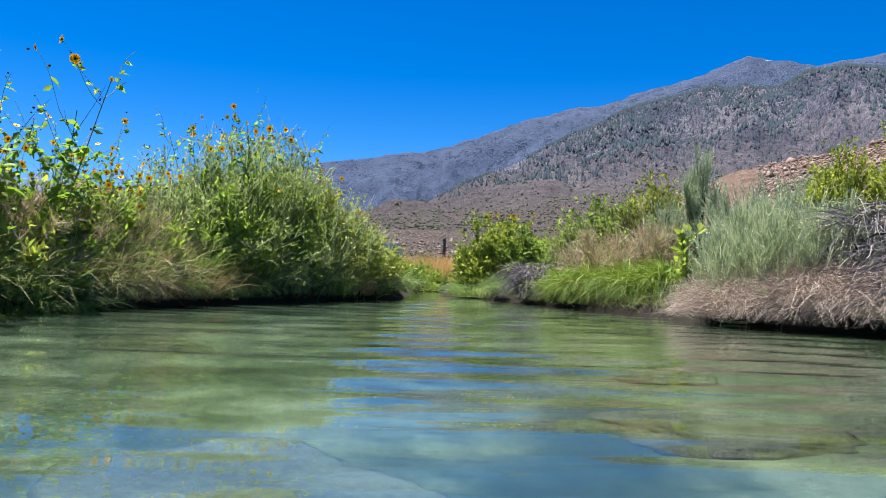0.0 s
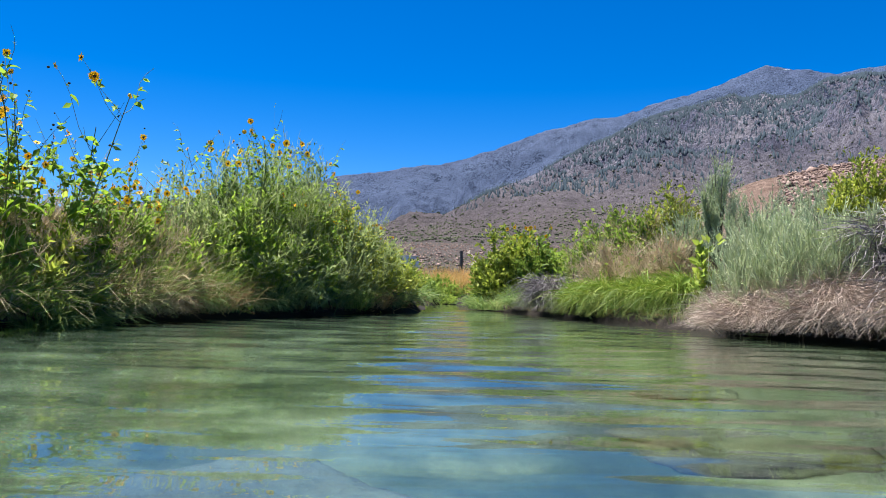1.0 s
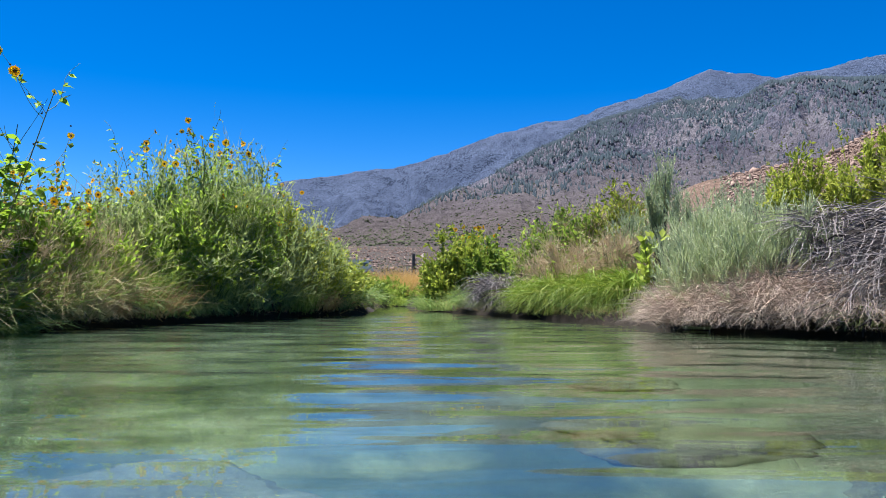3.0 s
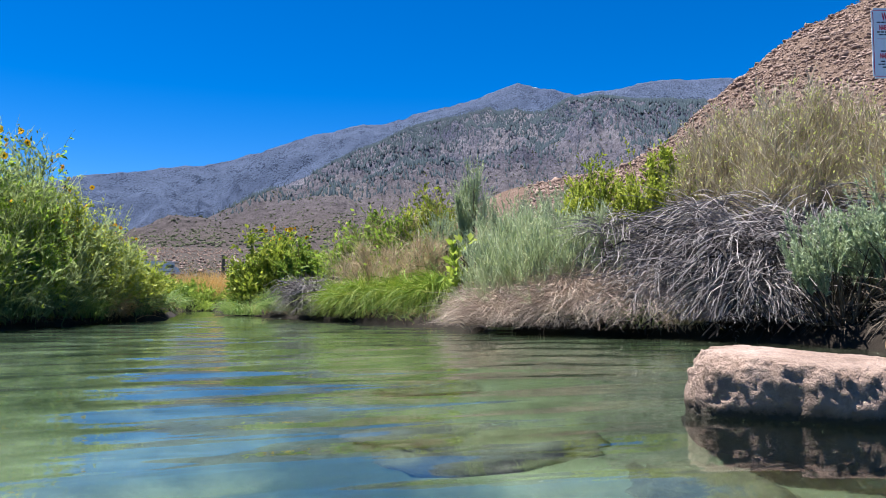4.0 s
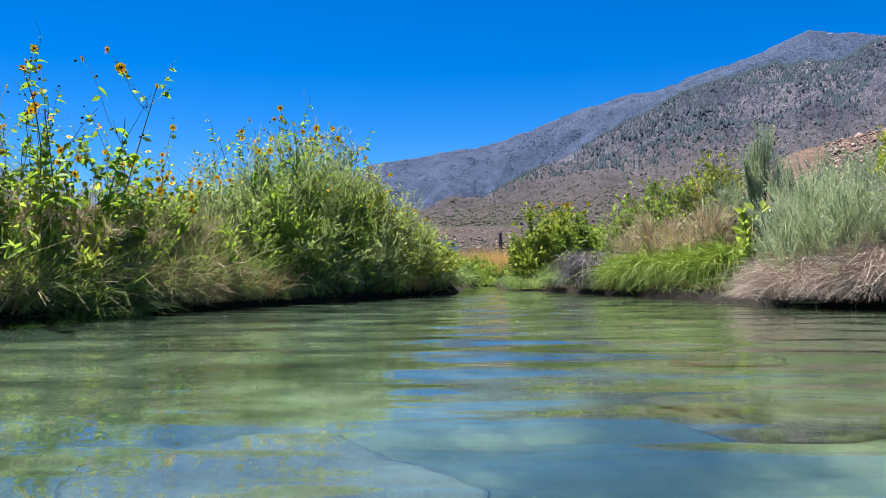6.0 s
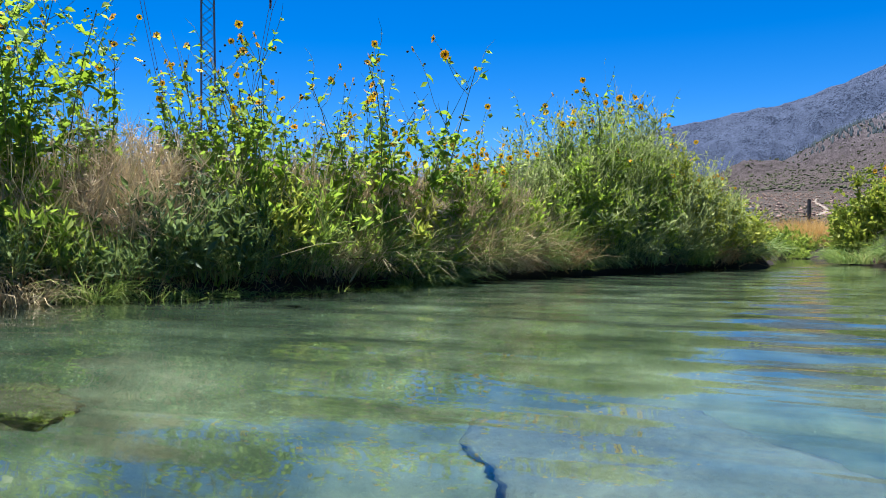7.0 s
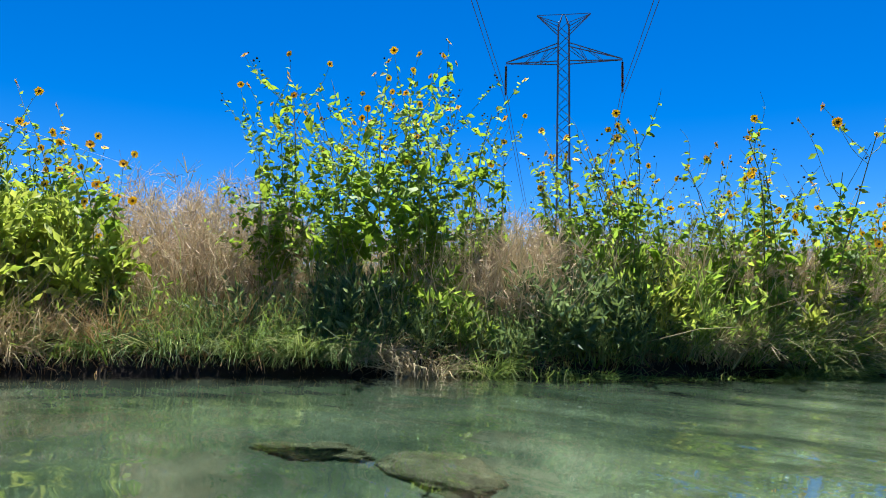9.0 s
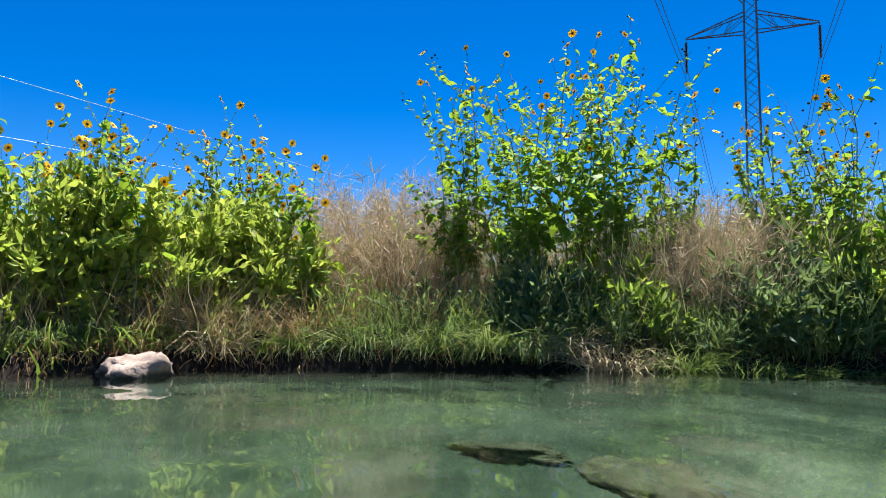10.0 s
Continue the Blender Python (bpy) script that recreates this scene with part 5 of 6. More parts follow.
brush("thorn_bush", "yellowing leafy bush on the bank top", "bush", at(2.58, 8.9), 0.5, 0.5, 1.12, 100, 2400, 5500, (BARK, DRY_BUSH, YELLOW_LEAF), 0.009, 0.22, 0.0045, (0.055, 0.028), leaf_clumps=1.2, base=0.35, lo=0.3)
brush("thorn_bush", "leafless brown bush above the green grass", "bush", at(1.75, 8.2), 0.5, 0.5, 0.66, 110, 3600, 500, (BARK, DRY_BUSH, WEED_LEAF), 0.008, 0.2, 0.0045, (0.045, 0.02), base=0.35, lo=0.3)
brush("thorn_bush", "leafless brown bush above the green grass", "bush", at(2.2, 7.95), 0.42, 0.42, 0.62, 90, 2600, 400, (BARK, DRY_BUSH, CLOVER), 0.008, 0.2, 0.0045, (0.045, 0.02), base=0.35, lo=0.3)
fountain("twig_pile", "heap of grey dead twigs at the water's edge", "dead brush", at(1.2, 8.75), 0.5, 0.5, 2200, 0.5, 0.75, 0.008, DEAD, rise=0.7, core=0.6, z0=0.25, locks=6, inner=300)
fountain("green_tuft", "pale green drooping grass at the water's edge", "grass", at(0.52, 10.7), 0.35, 0.35, 1100, 0.5, 0.6, 0.009, BRIGHT_GRASS, rise=1.0, core=0.6)
fountain("green_tuft", "pale green drooping grass at the water's edge", "grass", at(0.92, 9.6), 0.38, 0.38, 1300, 0.5, 0.6, 0.009, GRASS, rise=1.0, core=0.6)
for x, y, n in ((1.62, 7.75, 2400), (1.92, 7.4, 2600), (2.15, 7.0, 2200), (1.45, 8.05, 1200)):
    fountain("bright_grass_clump", "bright green grass clump drooping over the pool", "grass", at(x, y), 0.42, 0.42, n, 0.66, 0.85, 0.0085, BRIGHT_GRASS, rise=1.0, core=0.5, z0=0.15, dome=0.16, inner=400, locks=16, group="bright grass clumps")
brush("sapling", "young sapling with broad lime-green leaves", "sapling", at(2.2, 6.6), 0.17, 0.17, 0.82 - float(land(2.2, 6.6)), 14, 60, 150, (BARK, LIME_LEAF, LIME_LEAF), 0.009, 0.12, 0.004, (0.090, 0.056), base=0.2, lo=0.5)
brush("tall_sagebrush", "tall feathery grey-green sagebrush with a dark trunk", "bush", at(2.78, 8.05), 0.30, 0.30, 1.74 - float(land(2.78, 8.05)), 20, 1200, 14000, (BARK, RABBIT, RABBIT), 0.024, 0.32, 0.005, (0.032, 0.008), base=0.15, lo=0.5, flare=0.18, lift=1.2)
for x, y, rx, h in ((2.5, 8.2, 0.3, 0.8), (3.05, 7.7, 0.45, 0.85), (3.35, 7.15, 0.5, 0.8), (3.75, 7.0, 0.6, 0.75), (2.75, 7.5, 0.35, 0.55)):
    feather_sage("grey-green sagebrush with feathery upright sprigs", at(x, y), rx, rx, h, 26, 200, 7000)
RAB = "broad rabbitbrush with fine grey-green stems above dead straw"
for x, y, rx, top in ((2.26, 5.6, 0.42, 0.86), (2.5, 5.35, 0.45, 0.94), (2.78, 5.22, 0.40, 0.90), (2.55, 5.8, 0.5, 0.98)):
    brush("rabbitbrush", RAB, "bush", at(x, y), rx, rx * 0.92, top - float(land(x, y)), 240, 4200, 5600, (RABBIT, RABBIT, RABBIT), 0.005, 0.15, 0.0058, (0.026, 0.009), base=0.35, lo=0.35, flare=0.36, lift=0.75, dome=2.4, clumps=0.5, group="rabbitbrush on the bank")
for x, y, n in ((2.28, 5.55, 3600), (2.62, 5.15, 3600), (2.9, 4.85, 1800)):
    fountain("straw_skirt", "pinkish dead straw spilling down to the water", "dead brush", at(x, y), 0.56, 0.54, int(n * 1.8), 0.42, 0.5, 0.0036, PINK_STRAW, rise=0.40, core=0.62, z0=0.26, dome=0.28, group="straw skirts under the rabbitbrush", locks=5, inner=700)
for x, y in ((2.95, 4.68), (3.1, 4.5)):
    fountain("yellow_straw", "yellow-green and straw grass at the waterline", "grass", at(x, y), 0.26, 0.26, 900, 0.42, 0.7, 0.006, PALE_GRASS if x < 3 else STRAW, rise=1.1, core=0.6, inner=150)
DT = "grey mass of drooping dead stems above dark shade"
for x, y, rx, top, n in ((3.05, 5.2, 0.40, 0.90, 3000), (3.12, 4.75, 0.34, 0.55, 2200), (3.5, 4.75, 0.52, 1.02, 5200), (3.5, 4.3, 0.45, 0.84, 3800), (3.95, 4.25, 0.5, 1.0, 3600), (3.35, 4.15, 0.3, 0.45, 1500)):
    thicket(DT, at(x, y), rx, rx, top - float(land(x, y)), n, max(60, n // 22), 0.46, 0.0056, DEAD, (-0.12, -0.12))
for x, y, rx, h in ((3.06, 5.72, 0.26, 1.46), (3.32, 5.4, 0.32, 1.50), (3.5, 5.25, 0.26, 1.40)):
    brush("yellow_shrub", "yellow-green leafy shrub on the bank top", "bush", at(x, y), rx, rx, h - float(land(x, y)), 70, 1200, 8500, (BARK, YELLOW_LEAF, YELLOW_LEAF), 0.012, 0.18, 0.005, (0.036, 0.017), base=0.3, lo=0.40, flare=0.45, lift=0.8, clumps=0.6, leaf_clumps=0.4)
TAN = "large dome of fine upright tan stems tipped yellow-green"
for x, y, rx, top in ((4.18, 4.68, 0.66, 1.95), (3.80, 5.12, 0.50, 1.72), (3.95, 4.5, 0.5, 1.62), (4.45, 4.42, 0.55, 1.78), (4.4, 3.95, 0.48, 1.45), (4.85, 4.0, 0.55, 1.45), (4.3, 5.3, 0.7, 1.9)):
    brush("tan_brush", TAN, "bush", at(x, y), rx, rx, top - float(land(x, y)), 560, 11500, 5200, (TAN_BRUSH, TAN_BRUSH, TAN_TIP), 0.0048, 0.14, 0.0044, (0.024, 0.009), base=0.16, lo=0.55, flare=0.5, lift=0.5, dome=2.0, clumps=0.9, leaf_clumps=0.3, group="tan brush on the bank top")
for x, y, rx, top in ((3.42, 3.52, 0.30, 0.74), (3.58, 3.22, 0.36, 0.86), (3.80, 2.95, 0.34, 0.74), (3.98, 3.3, 0.42, 0.86), (4.0, 2.5, 0.4, 0.75), (3.72, 2.35, 0.36, 0.66)):
    feather_sage("silvery grey-green sagebrush overhanging the pool", at(x, y), rx, rx, top - float(land(x, y)), 46, 330, 19000)
# dark twigs added over the bank in place of the sagebrush's shade
for x, y in ((3.42, 3.95), (3.5, 3.6), (3.55, 3.05), (3.6, 2.6), (3.5, 2.2), (3.42, 2.75), (3.36, 2.45), (3.34, 2.05)):
    fountain("root_tangle", "added dark twig tangle standing in for shade under the sagebrush", "dead brush", at(x, y), 0.34, 0.34, 160, 0.30, 0.8, 0.006, BARK, rise=0.3, core=0.7, z0=0.2, inner=900, locks=8, group="root tangles on the right bank")
g2 = np.random.default_rng(44)
for k in range(12):                                           # scrub further back on the right
    az_, d_ = g2.uniform(6, 50), g2.uniform(9.5, 22)
    x, y = d_ * math.sin(radians(az_)), d_ * math.cos(radians(az_))
    brush("sagebrush", "grey-green sagebrush on the slope behind", "bush", at(x, y), 0.6, 0.6, 0.8, 50, 700, 2600, (BARK, SAGE, SAGE), 0.014, 0.25, 0.006, (0.05, 0.012), base=0.3, lo=0.4, group="sagebrush on the right bank")


def scatter_grass(name, label, n, az0, az1, r0, r1, length, mat, seed):
    g = np.random.default_rng(seed)
    az_, r_ = np.radians(g.uniform(az0, az1, n)), g.uniform(r0, r1, n)
    x, y = np.sin(az_) * r_, np.cos(az_) * r_
    keep = shore(x, y) > 0.25
    x, y = x[keep], y[keep]
    n = len(x)
    way = unit(np.column_stack([g.normal(0, 0.35, (n, 2)), np.ones(n)]))
    p = paths(np.column_stack([x, y, land(x, y) - 0.01]), way, length * g.uniform(0.4, 1.2, n), 0.25 * g.uniform(0.4, 1.4, n), 3, 0.06)
    tagged(part(name, quick_mesh(name, *ribbons(p, 0.007 * g.uniform(0.7, 1.4, n)), mat), mat, None), label, "grass", kind="stuff")


scatter_grass("dry_grass", "dry straw-coloured grass over the right bank", 14000, 0, 62, 3.5, 12, 0.35, STRAW, 51)
scatter_grass("dry_grass", "dry straw-coloured grass over the plain", 9000, -40, 14, 9.5, 32, 0.4, STRAW, 52)
scatter_grass("meadow_grass", "thin green grass over the left bank", 9000, -110, -4, 4.8, 12, 0.4, GRASS, 53)

# ---- stones ----


def boulder(name, label, loc, size, turn, mat, seed, flat=0.0, cuts=5, rough=0.16, tilt=0.0, square=5.0, lean=0.0, under=0.0):
    """A worn block: a rounded box pushed in and out."""
    bm = bmesh.new()
    bmesh.ops.create_cube(bm, size=2)
    bmesh.ops.subdivide_edges(bm, edges=bm.edges[:], cuts=2 ** cuts // 2 - 1, use_grid_fill=True)
    for v in bm.verts:
        p = Vector([math.copysign(abs(c) ** 1.0, c) for c in v.co])
        q = p / max(1e-6, (abs(p.x) ** square + abs(p.y) ** square + abs(p.z) ** square) ** (1 / square))
        n = noise.fractal(q * 1.3 + Vector((seed, seed * 2, 0)), 0.9, 2.1, 6) * rough + noise.noise(q * 0.8 + Vector((0, seed, 3))) * rough * 1.2
        n += (noise.voronoi(q * 5.5 + Vector((seed, 0, 0)))[0][0] - 0.35) * rough * 0.08 + noise.noise(q * 7) * rough * 0.16 + noise.noise(q * 19) * rough * 0.22 + noise.noise(q * 41) * rough * 0.20
        q = q * (1 + n)
        if flat and q.z > 1 - flat:
            q.z = 1 - flat + (q.z - 1 + flat) * 0.3
        wide = 1 + under * q.z                        # under: narrower towards its foot
        v.co = Vector((q.x * size[0] * (1 + (wide - 1) * 0.4), q.y * size[1] * wide, q.z * size[2]))
    for f in bm.faces:
        f.smooth = True
    ob = part(name, bm, mat, None)
    ob.matrix_basis = pose(*loc, tilt, lean, turn)
    return tagged(ob, label, "rock")


boulder("rock", "flat-topped pinkish granite block standing in the pool", (1.468, 1.652, -0.195), (0.258, 0.155, 0.350), -40, PINK_ROCK, 3, 0.1, 7, 0.100, 0, 4.6, 5.0, 0.24)
boulder("standing_stone", "small brown stone stood upright on the granite block", (1.64, 1.55, 0.172), (0.029, 0.024, 0.043), 20, BROWN_STONE, 5, 0, 4, 0.16, 0, 2.2)
boulder("rock", "pale granite rock at the foot of the grassy bank", (-4.24, -0.02, -0.02), (0.20, 0.15, 0.12), 15, WHITE_ROCK, 8, 0, 5, 0.22, 0, 3.2)
boulder("sunken_rock", "broad algal-coated rock under the water", (0.76, 2.12, -0.62), (0.34, 0.24, 0.15), -22, SUNK_STONE, 11, 0.1, 5, 0.22, 0, 2.0)
boulder("sunken_rock", "olive submerged boulder near the granite block", (1.10, 1.50, -0.66), (0.26, 0.24, 0.17), 20, SUNK_STONE, 12, 0.1, 5, 0.30, 0, 2.0)
boulder("sunken_rock", "dark submerged rock with a ragged outline", (-2.32, 1.01, -0.55), (0.19, 0.10, 0.10), 40, SUNK_STONE, 13, 0.1, 5, 0.4, 0, 2.0)
boulder("sunken_rock", "rounded submerged boulder with a dark shaded foot", (-1.94, 1.13, -0.61), (0.26, 0.17, 0.14), -18, SUNK_STONE, 14, 0.1, 5, 0.3, 0, 2.0)
boulder("sunken_rock", "dark submerged rock far out in the pool", (0.88, 2.9, -0.57), (0.20, 0.13, 0.09), 10, SUNK_STONE, 15, 0.1, 5, 0.3, 0, 2.0)
boulder("sunken_slab", "large pale flat slab under the water", (-0.36, 1.50, -0.60), (0.40, 0.30, 0.10), -41, SUNK_SLAB, 16, 0.3, 5, 0.14, 0, 5.0)
boulder("pebble", "small pale pebble beside the sunken slab", (-0.62, 1.24, -0.55), (0.028, 0.022, 0.018), 0, BROWN_STONE, 18, 0, 3, 0.1)

# ---- warning sign ----


def box(bm, x0, x1, y0, y1, z0, z1, m=None):
    r = bmesh.ops.create_cube(bm, size=1, matrix=Matrix.Translation(((x0 + x1) / 2, (y0 + y1) / 2, (z0 + z1) / 2)) @ Matrix.Diagonal((x1 - x0, y1 - y0, z1 - z0, 1)))
    if m is not None:
        bmesh.ops.transform(bm, matrix=m, verts=r["verts"])
    return r["verts"]


def lettering(text, size, x, z, mat, parent, squeeze=1.0):
    cu = bpy.data.curves.new("lettering", "FONT")
    cu.body, cu.size, cu.align_x, cu.extrude, cu.offset = text, size, "CENTER", 0.0004, size * 0.030
    tmp = new("lettering_source", cu)
    me = bpy.data.meshes.new_from_object(tmp.evaluated_get(bpy.context.evaluated_depsgraph_get()))
    bpy.data.objects.remove(tmp)
    me.materials.clear()
    me.materials.append(mat)
    ob = new("lettering", me)
    ob.parent = parent
    ob.matrix_basis = Matrix.Translation((x, -0.0035, z)) @ pose(0, 0, 0, 90, 0, 0) @ Matrix.Diagonal((squeeze, 1, 1, 1))
    return ob


def warning_sign():
    sign = thing("warning_sign", "white bilingual warning sign on a thin metal post", "sign", (4.44, 4.03, float(land(4.44, 4.03))), -17)
    sign.scale = (1.05, 1.05, 1.05)
    z0 = (1.96 - float(land(4.44, 4.03))) / 1.05
    bm = bmesh.new()
    box(bm, -0.016, 0.016, 0.004, 0.010, -0.3, z0 + 0.1)
    box(bm, -0.022, -0.016, 0.004, 0.028, -0.3, z0 + 0.1)
    box(bm, 0.016, 0.022, 0.004, 0.028, -0.3, z0 + 0.1)
    part("post", bm, STEEL, sign, "galvanised channel post")
    bm = bmesh.new()
    vs = box(bm, -0.152, 0.152, -0.002, 0.002, z0 - 0.229, z0 + 0.229)
    up = [e_ for e_ in bm.edges if abs((e_.verts[0].co - e_.verts[1].co).normalized().y) > 0.9]
    bmesh.ops.bevel(bm, geom=up, offset=0.014, segments=4, affect="EDGES")
    panel = part("panel", bm, SIGN_WHITE, sign)
    bm = bmesh.new()
    for x0, x1, a0, a1 in ((-0.140, 0.140, 0.213, 0.2165), (-0.140, 0.140, -0.2165, -0.213), (-0.1435, -0.140, -0.205, 0.205), (0.140, 0.1435, -0.205, 0.205)):
        box(bm, x0, x1, -0.0034, -0.002, z0 + a0, z0 + a1)
    part("border", bm, SIGN_RED, panel, "thin red border line")
    lettering("WARNING", 0.070, 0, z0 + 0.150, SIGN_RED, panel, 0.50)
    lettering("NAEGLERIA FOWLERI", 0.046, 0, z0 + 0.086, SIGN_RED, panel, 0.47)
    lettering("AVISO", 0.066, 0, z0 - 0.036, SIGN_RED, panel, 0.52)
    lettering("NAEGLERIA FOWLERI", 0.046, 0, z0 - 0.098, SIGN_RED, panel, 0.47)
    for dz, half in ((0.136, 0.118), (0.073, 0.118), (0.056, 0.108), (-0.052, 0.098), (-0.118, 0.100), (-0.137, 0.116), (-0.156, 0.09)):
        bm = bmesh.new()
        x = -half
        gw = random.Random(int(dz * 1000))
        while x < half:
            w = gw.uniform(0.012, 0.030)
            box(bm, x, min(x + w, half + 0.004), -0.0034, -0.002, z0 + dz - 0.0042, z0 + dz + 0.0042)
            x += w + 0.006
        part("text_line", bm, SIGN_BLACK, panel)
    bm = bmesh.new()
    box(bm, 0.06, 0.10, -0.0034, -0.002, z0 - 0.203, z0 - 0.190)
    part("logo_mark", bm, SIGN_BLACK, panel)
    bm = bmesh.new()
    box(bm, -0.12, 0.12, -0.0030, -0.002, z0 + 0.0275, z0 + 0.0292)
    part("divider", bm, SIGN_RED, panel)
    for dz in (0.17, -0.17):
        bm = bmesh.new()
        bmesh.ops.create_cone(bm, cap_ends=True, segments=8, radius1=0.006, radius2=0.004, depth=0.004, matrix=Matrix.Translation((0, -0.004, z0 + dz)) @ pose(0, 0, 0, 90, 0, 0))
        part("bolt", bm, STEEL, sign)


warning_sign()

# ---- transmission tower and cables ----


def strut(bm, p, q, w):
    p, q = Vector(p), Vector(q)
    m = Matrix.Translation((p + q) / 2) @ (q - p).to_track_quat("Z", "Y").to_matrix().to_4x4() @ Matrix.Diagonal((w, w, (q - p).length, 1))
    bmesh.ops.create_cube(bm, size=1, matrix=m)


T_AZ, T_D = -43.47, 95.0
TX, TY = T_D * math.sin(radians(T_AZ)), T_D * math.cos(radians(T_AZ))
TZ = float(land(TX, TY))
ARM, TIP, HORN = 33.7 - TZ, 7.45, 3.45


def tower():
    tw = thing("transmission_tower", "slender steel lattice transmission tower with two arms", "pylon", (TX, TY, TZ), -T_AZ)
    half, top = 0.68, 38.6 - TZ
    bm = bmesh.new()
    for sx in (-1, 1):
        for sy in (-1, 1):
            strut(bm, (sx * half * 1.35, sy * half * 1.35, -0.5), (sx * half, sy * half, top), 0.16)
    z, k = 0.0, 0
    while z < top - 1.0:
        h0, h1 = half * (1.35 - 0.35 * z / top), half * (1.35 - 0.35 * (z + 1.35) / top)
        for a_, b_ in (((-1, -1), (1, -1)), ((1, -1), (1, 1)), ((1, 1), (-1, 1)), ((-1, 1), (-1, -1))):
            p, q = (a_, b_) if k % 2 else (b_, a_)
            strut(bm, (p[0] * h0, p[1] * h0, z), (q[0] * h1, q[1] * h1, z + 1.35), 0.07)
        z, k = z + 1.35, k + 1
    part("mast", bm, TOWER_STEEL, tw)
    for s in (-1, 1):
        bm = bmesh.new()
        for sy in (-1, 1):
            strut(bm, (s * half, sy * half, ARM), (s * TIP, 0, ARM + 0.1), 0.11)
            strut(bm, (s * half, sy * half, ARM + 2.4), (s * TIP, 0, ARM + 0.25), 0.11)
            for f_ in (0.35, 0.65):
                strut(bm, (s * (half + (TIP - half) * f_), sy * half * (1 - f_), ARM), (s * (half + (TIP - half) * f_ * 0.55), sy * half * (1 - f_ * 0.55), ARM + 2.4 - 2.2 * f_ * 0.55), 0.06)
            strut(bm, (s * half, sy * half, ARM + 2.0), (s * (half + 2.3), sy * 0.4, ARM + 0.05), 0.07)
        for f_ in (0.15, 0.35, 0.55, 0.75):
            strut(bm, (s * (half + (TIP - half) * f_), -half * (1 - f_), ARM), (s * (half + (TIP - half) * (f_ + 0.15)), half * (1 - f_ - 0.15), ARM), 0.05)
        part("cross_arm", bm, TOWER_STEEL, tw)
        horn = new("horn")
        horn.parent = tw
        tip_ = (s * HORN, 0, top + 1.5)
        for p_, q_, w_ in ([((s * half, sy * half, top - 1.0), tip_, 0.09) for sy in (-1, 1)] + [((s * half, sy * half, top + 0.2), tip_, 0.07) for sy in (-1, 1)]
                           + [((s * half * 0.2, 0, top + 1.6), (s * half, sy * half, top - 0.1), 0.07) for sy in (-1, 1)] + [((0, 0, top + 1.55), (s * HORN, 0, top + 1.6), 0.07)]):
            bm = bmesh.new()
            strut(bm, p_, q_, w_)
            part("strut", bm, TOWER_STEEL, horn)
        bm = bmesh.new()
        for k in range(26):
            m = Matrix.Translation((s * TIP, 0, ARM - 0.25 - k * 0.15))
            bmesh.ops.create_cone(bm, cap_ends=True, segments=8, radius1=0.20, radius2=0.07, depth=0.11, matrix=m)
        strut(bm, (s * TIP, 0, ARM + 0.1), (s * TIP, 0, ARM - 4.3), 0.06)
        part("insulator_string", bm, INSULATOR, tw, "dark brown insulator string")


tower()


def cable(name, label, a_, b_, sag, r, mat, n=48):
    a_, b_ = np.array(a_, float), np.array(b_, float)
    t = np.linspace(0, 1, n)[:, None]
    p = a_ + (b_ - a_) * t - np.array([0, 0, 4.0 * sag]) * t * (1 - t)
    v, f = tubes(p[None], 2 * r, 0.0, 6)
    return tagged(part(name, quick_mesh(name, v, f, mat, True), mat, None), label, "power line", kind="structure")


line_way = Vector((math.sin(radians(T_AZ)), math.cos(radians(T_AZ)), 0))
line_side = Vector((line_way.y, -line_way.x, 0))
for s in (-1, 1):
    for off in (-0.22, 0.22):
        p0 = Vector((TX, TY, TZ + ARM - 4.35)) + line_side * (s * TIP + off)
        cable("conductor", "thin twin power conductor hung from the tower", p0, p0 - line_way * 330, 7.0, 0.035, TOWER_STEEL)
        cable("conductor", "thin twin power conductor hung from the tower", p0, p0 + line_way * 380 + Vector((0, 0, -6)), 9.0, 0.035, TOWER_STEEL)
for az0, d0, az1, d1 in ((-97.8, 44.6, -88.1, 51.0), (-97.6, 60.5, -90.7, 64.4), (-97.5, 77.0, -92.1, 79.8)):
    p = Vector((d0 * math.sin(radians(az0)), d0 * math.cos(radians(az0)), 12.3))
    q = Vector((d1 * math.sin(radians(az1)), d1 * math.cos(radians(az1)), 12.3))
    cable("service_cable", "sunlit aluminium service cable crossing the sky", p - (q - p) * 4, q + (q - p) * 2.5, 0.0, 0.014, CABLE)

# ---- camper and fence post ----


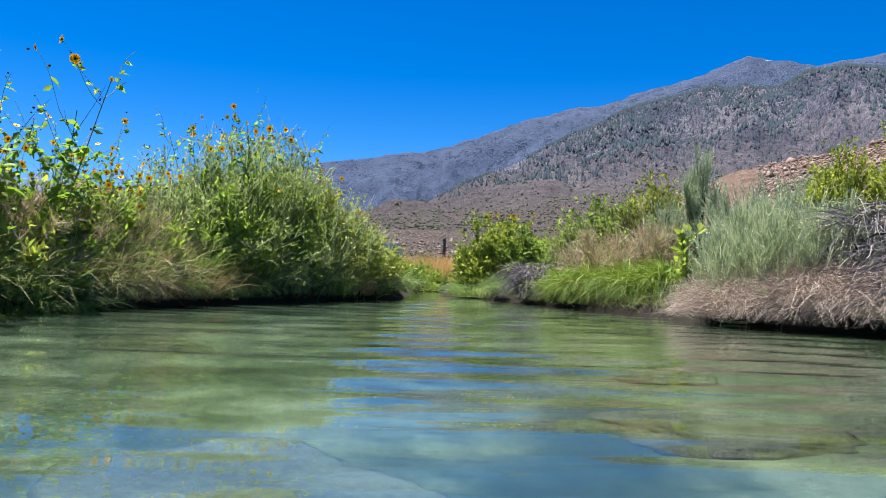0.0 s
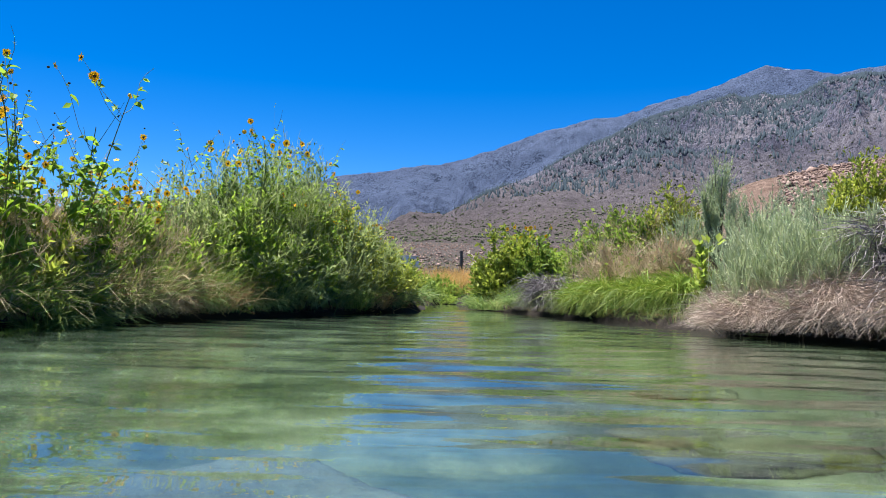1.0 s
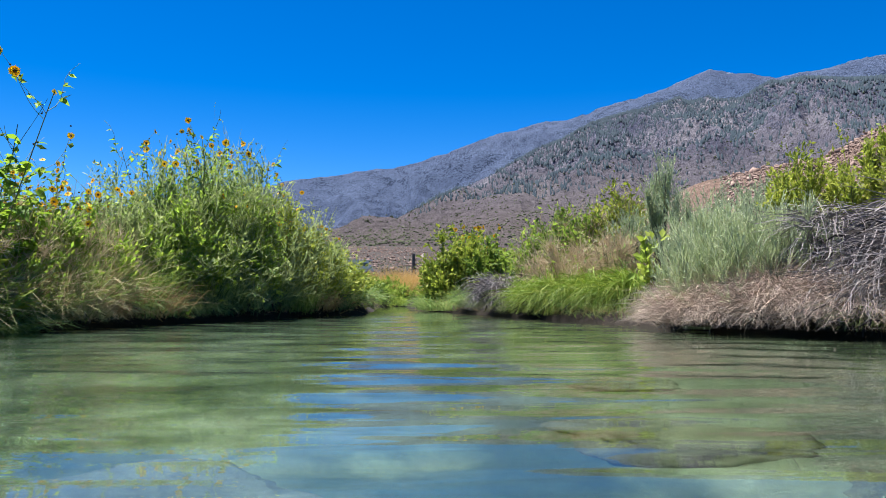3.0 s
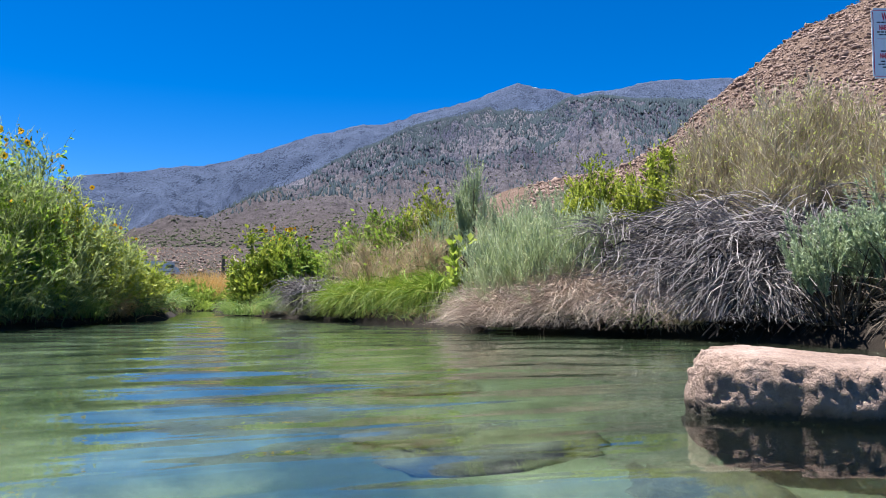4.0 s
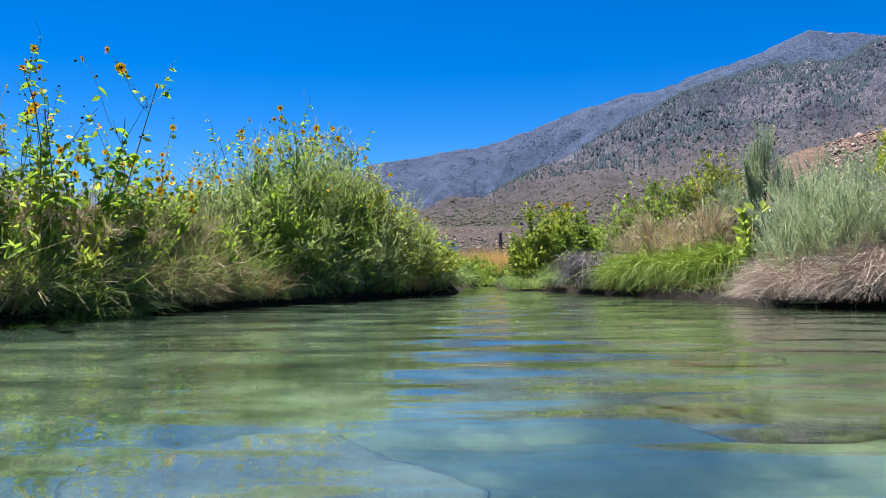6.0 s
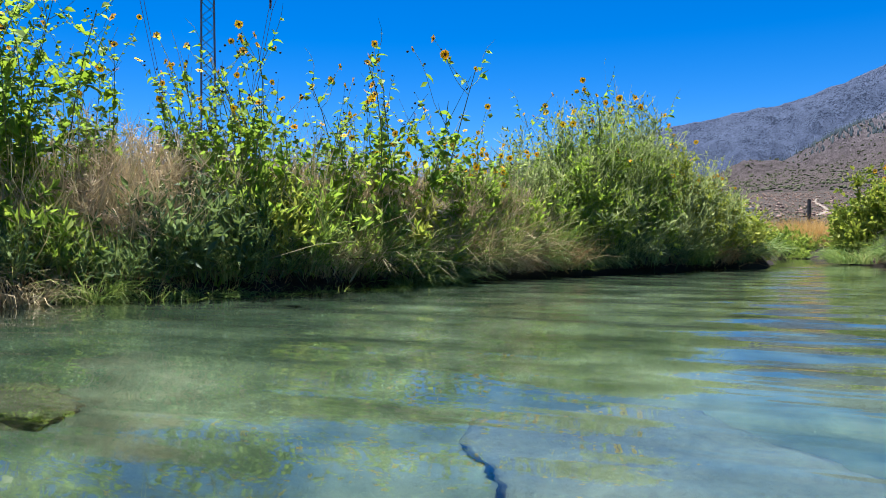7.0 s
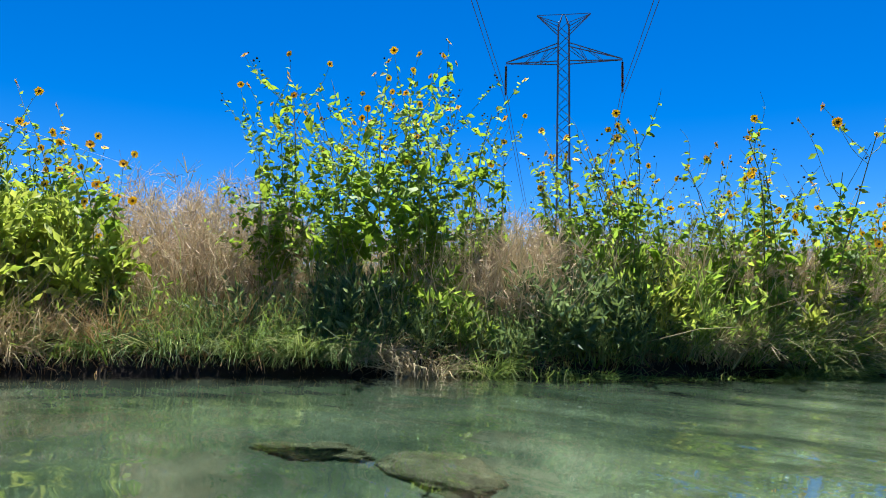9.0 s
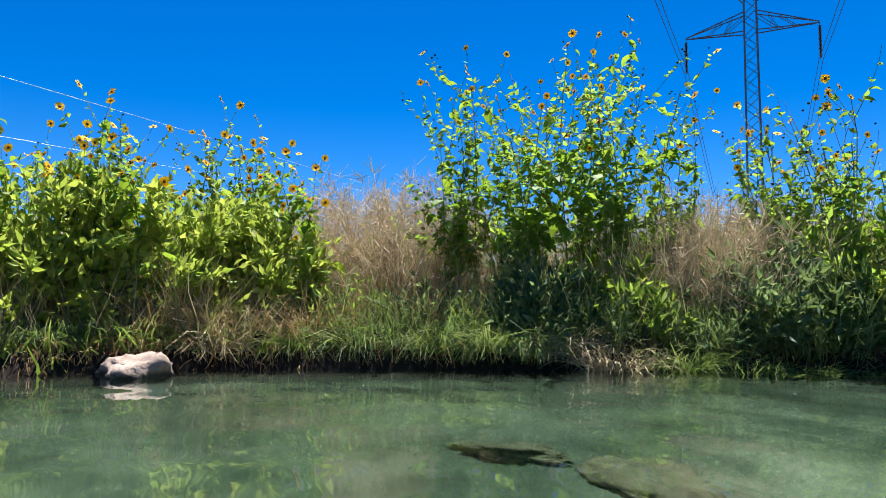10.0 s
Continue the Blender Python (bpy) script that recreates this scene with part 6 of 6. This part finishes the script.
def camper():
    az_, d_ = -4.6, 150.0
    x, y = d_ * math.sin(radians(az_)), d_ * math.cos(radians(az_))
    rv = thing("camper", "white camper van parked on the far plain", "camper", (x, y, float(land(x, y))), 4)
    bm = bmesh.new()
    box(bm, -3.6, 3.0, -1.1, 1.1, 0.75, 3.0)
    bmesh.ops.bevel(bm, geom=bm.edges[:], offset=0.14, segments=3, affect="EDGES")
    part("body", bm, RV_WHITE, rv)
    bm = bmesh.new()
    vs = box(bm, 3.0, 4.1, -1.0, 1.0, 0.75, 2.1)
    for v in vs:
        if v.co.z > 2 and v.co.x > 3.5:
            v.co.x -= 0.55
    bmesh.ops.bevel(bm, geom=bm.edges[:], offset=0.1, segments=2, affect="EDGES")
    part("cab", bm, RV_WHITE, rv)
    bm = bmesh.new()
    box(bm, -3.75, 3.7, -1.18, 1.18, 3.0, 3.16)
    part("roof", bm, RV_WHITE, rv)
    for x0, x1 in ((-2.9, -1.9), (-0.9, 0.3), (1.5, 2.8)):
        bm = bmesh.new()
        box(bm, x0, x1, -1.13, -1.095, 1.9, 2.55)
        part("window", bm, DARK_GLASS, rv, "dark side window")
    bm = bmesh.new()
    box(bm, -3.6, 3.0, -1.125, -1.1, 1.2, 1.38)
    part("stripe", bm, RV_STRIPE, rv)
    for wx in (-2.0, 2.6):
        for sy in (-1, 1):
            bm = bmesh.new()
            bmesh.ops.create_cone(bm, cap_ends=True, segments=20, radius1=0.42, radius2=0.42, depth=0.28, matrix=Matrix.Translation((wx, sy * 0.95, 0.42)) @ pose(0, 0, 0, 90, 0, 0))
            bmesh.ops.bevel(bm, geom=bm.edges[:], offset=0.03, segments=1, affect="EDGES")
            part("wheel", bm, RUBBER, rv)


camper()


def fence_post(az_, d_, h):
    x, y = d_ * math.sin(radians(az_)), d_ * math.cos(radians(az_))
    post = thing("fence_post", "thin dark weathered wooden fence post", "post", (x, y, float(land(x, y))))
    bm = bmesh.new()
    bmesh.ops.create_cone(bm, cap_ends=True, segments=7, radius1=0.09, radius2=0.075, depth=h + 0.3, matrix=Matrix.Translation((0, 0, h / 2 - 0.15)))
    for v in bm.verts:
        v.co.x += 0.02 * math.sin(v.co.z * 3)
    part("stake", bm, OLD_WOOD, post)


fence_post(0.12, 35.0, 1.7)
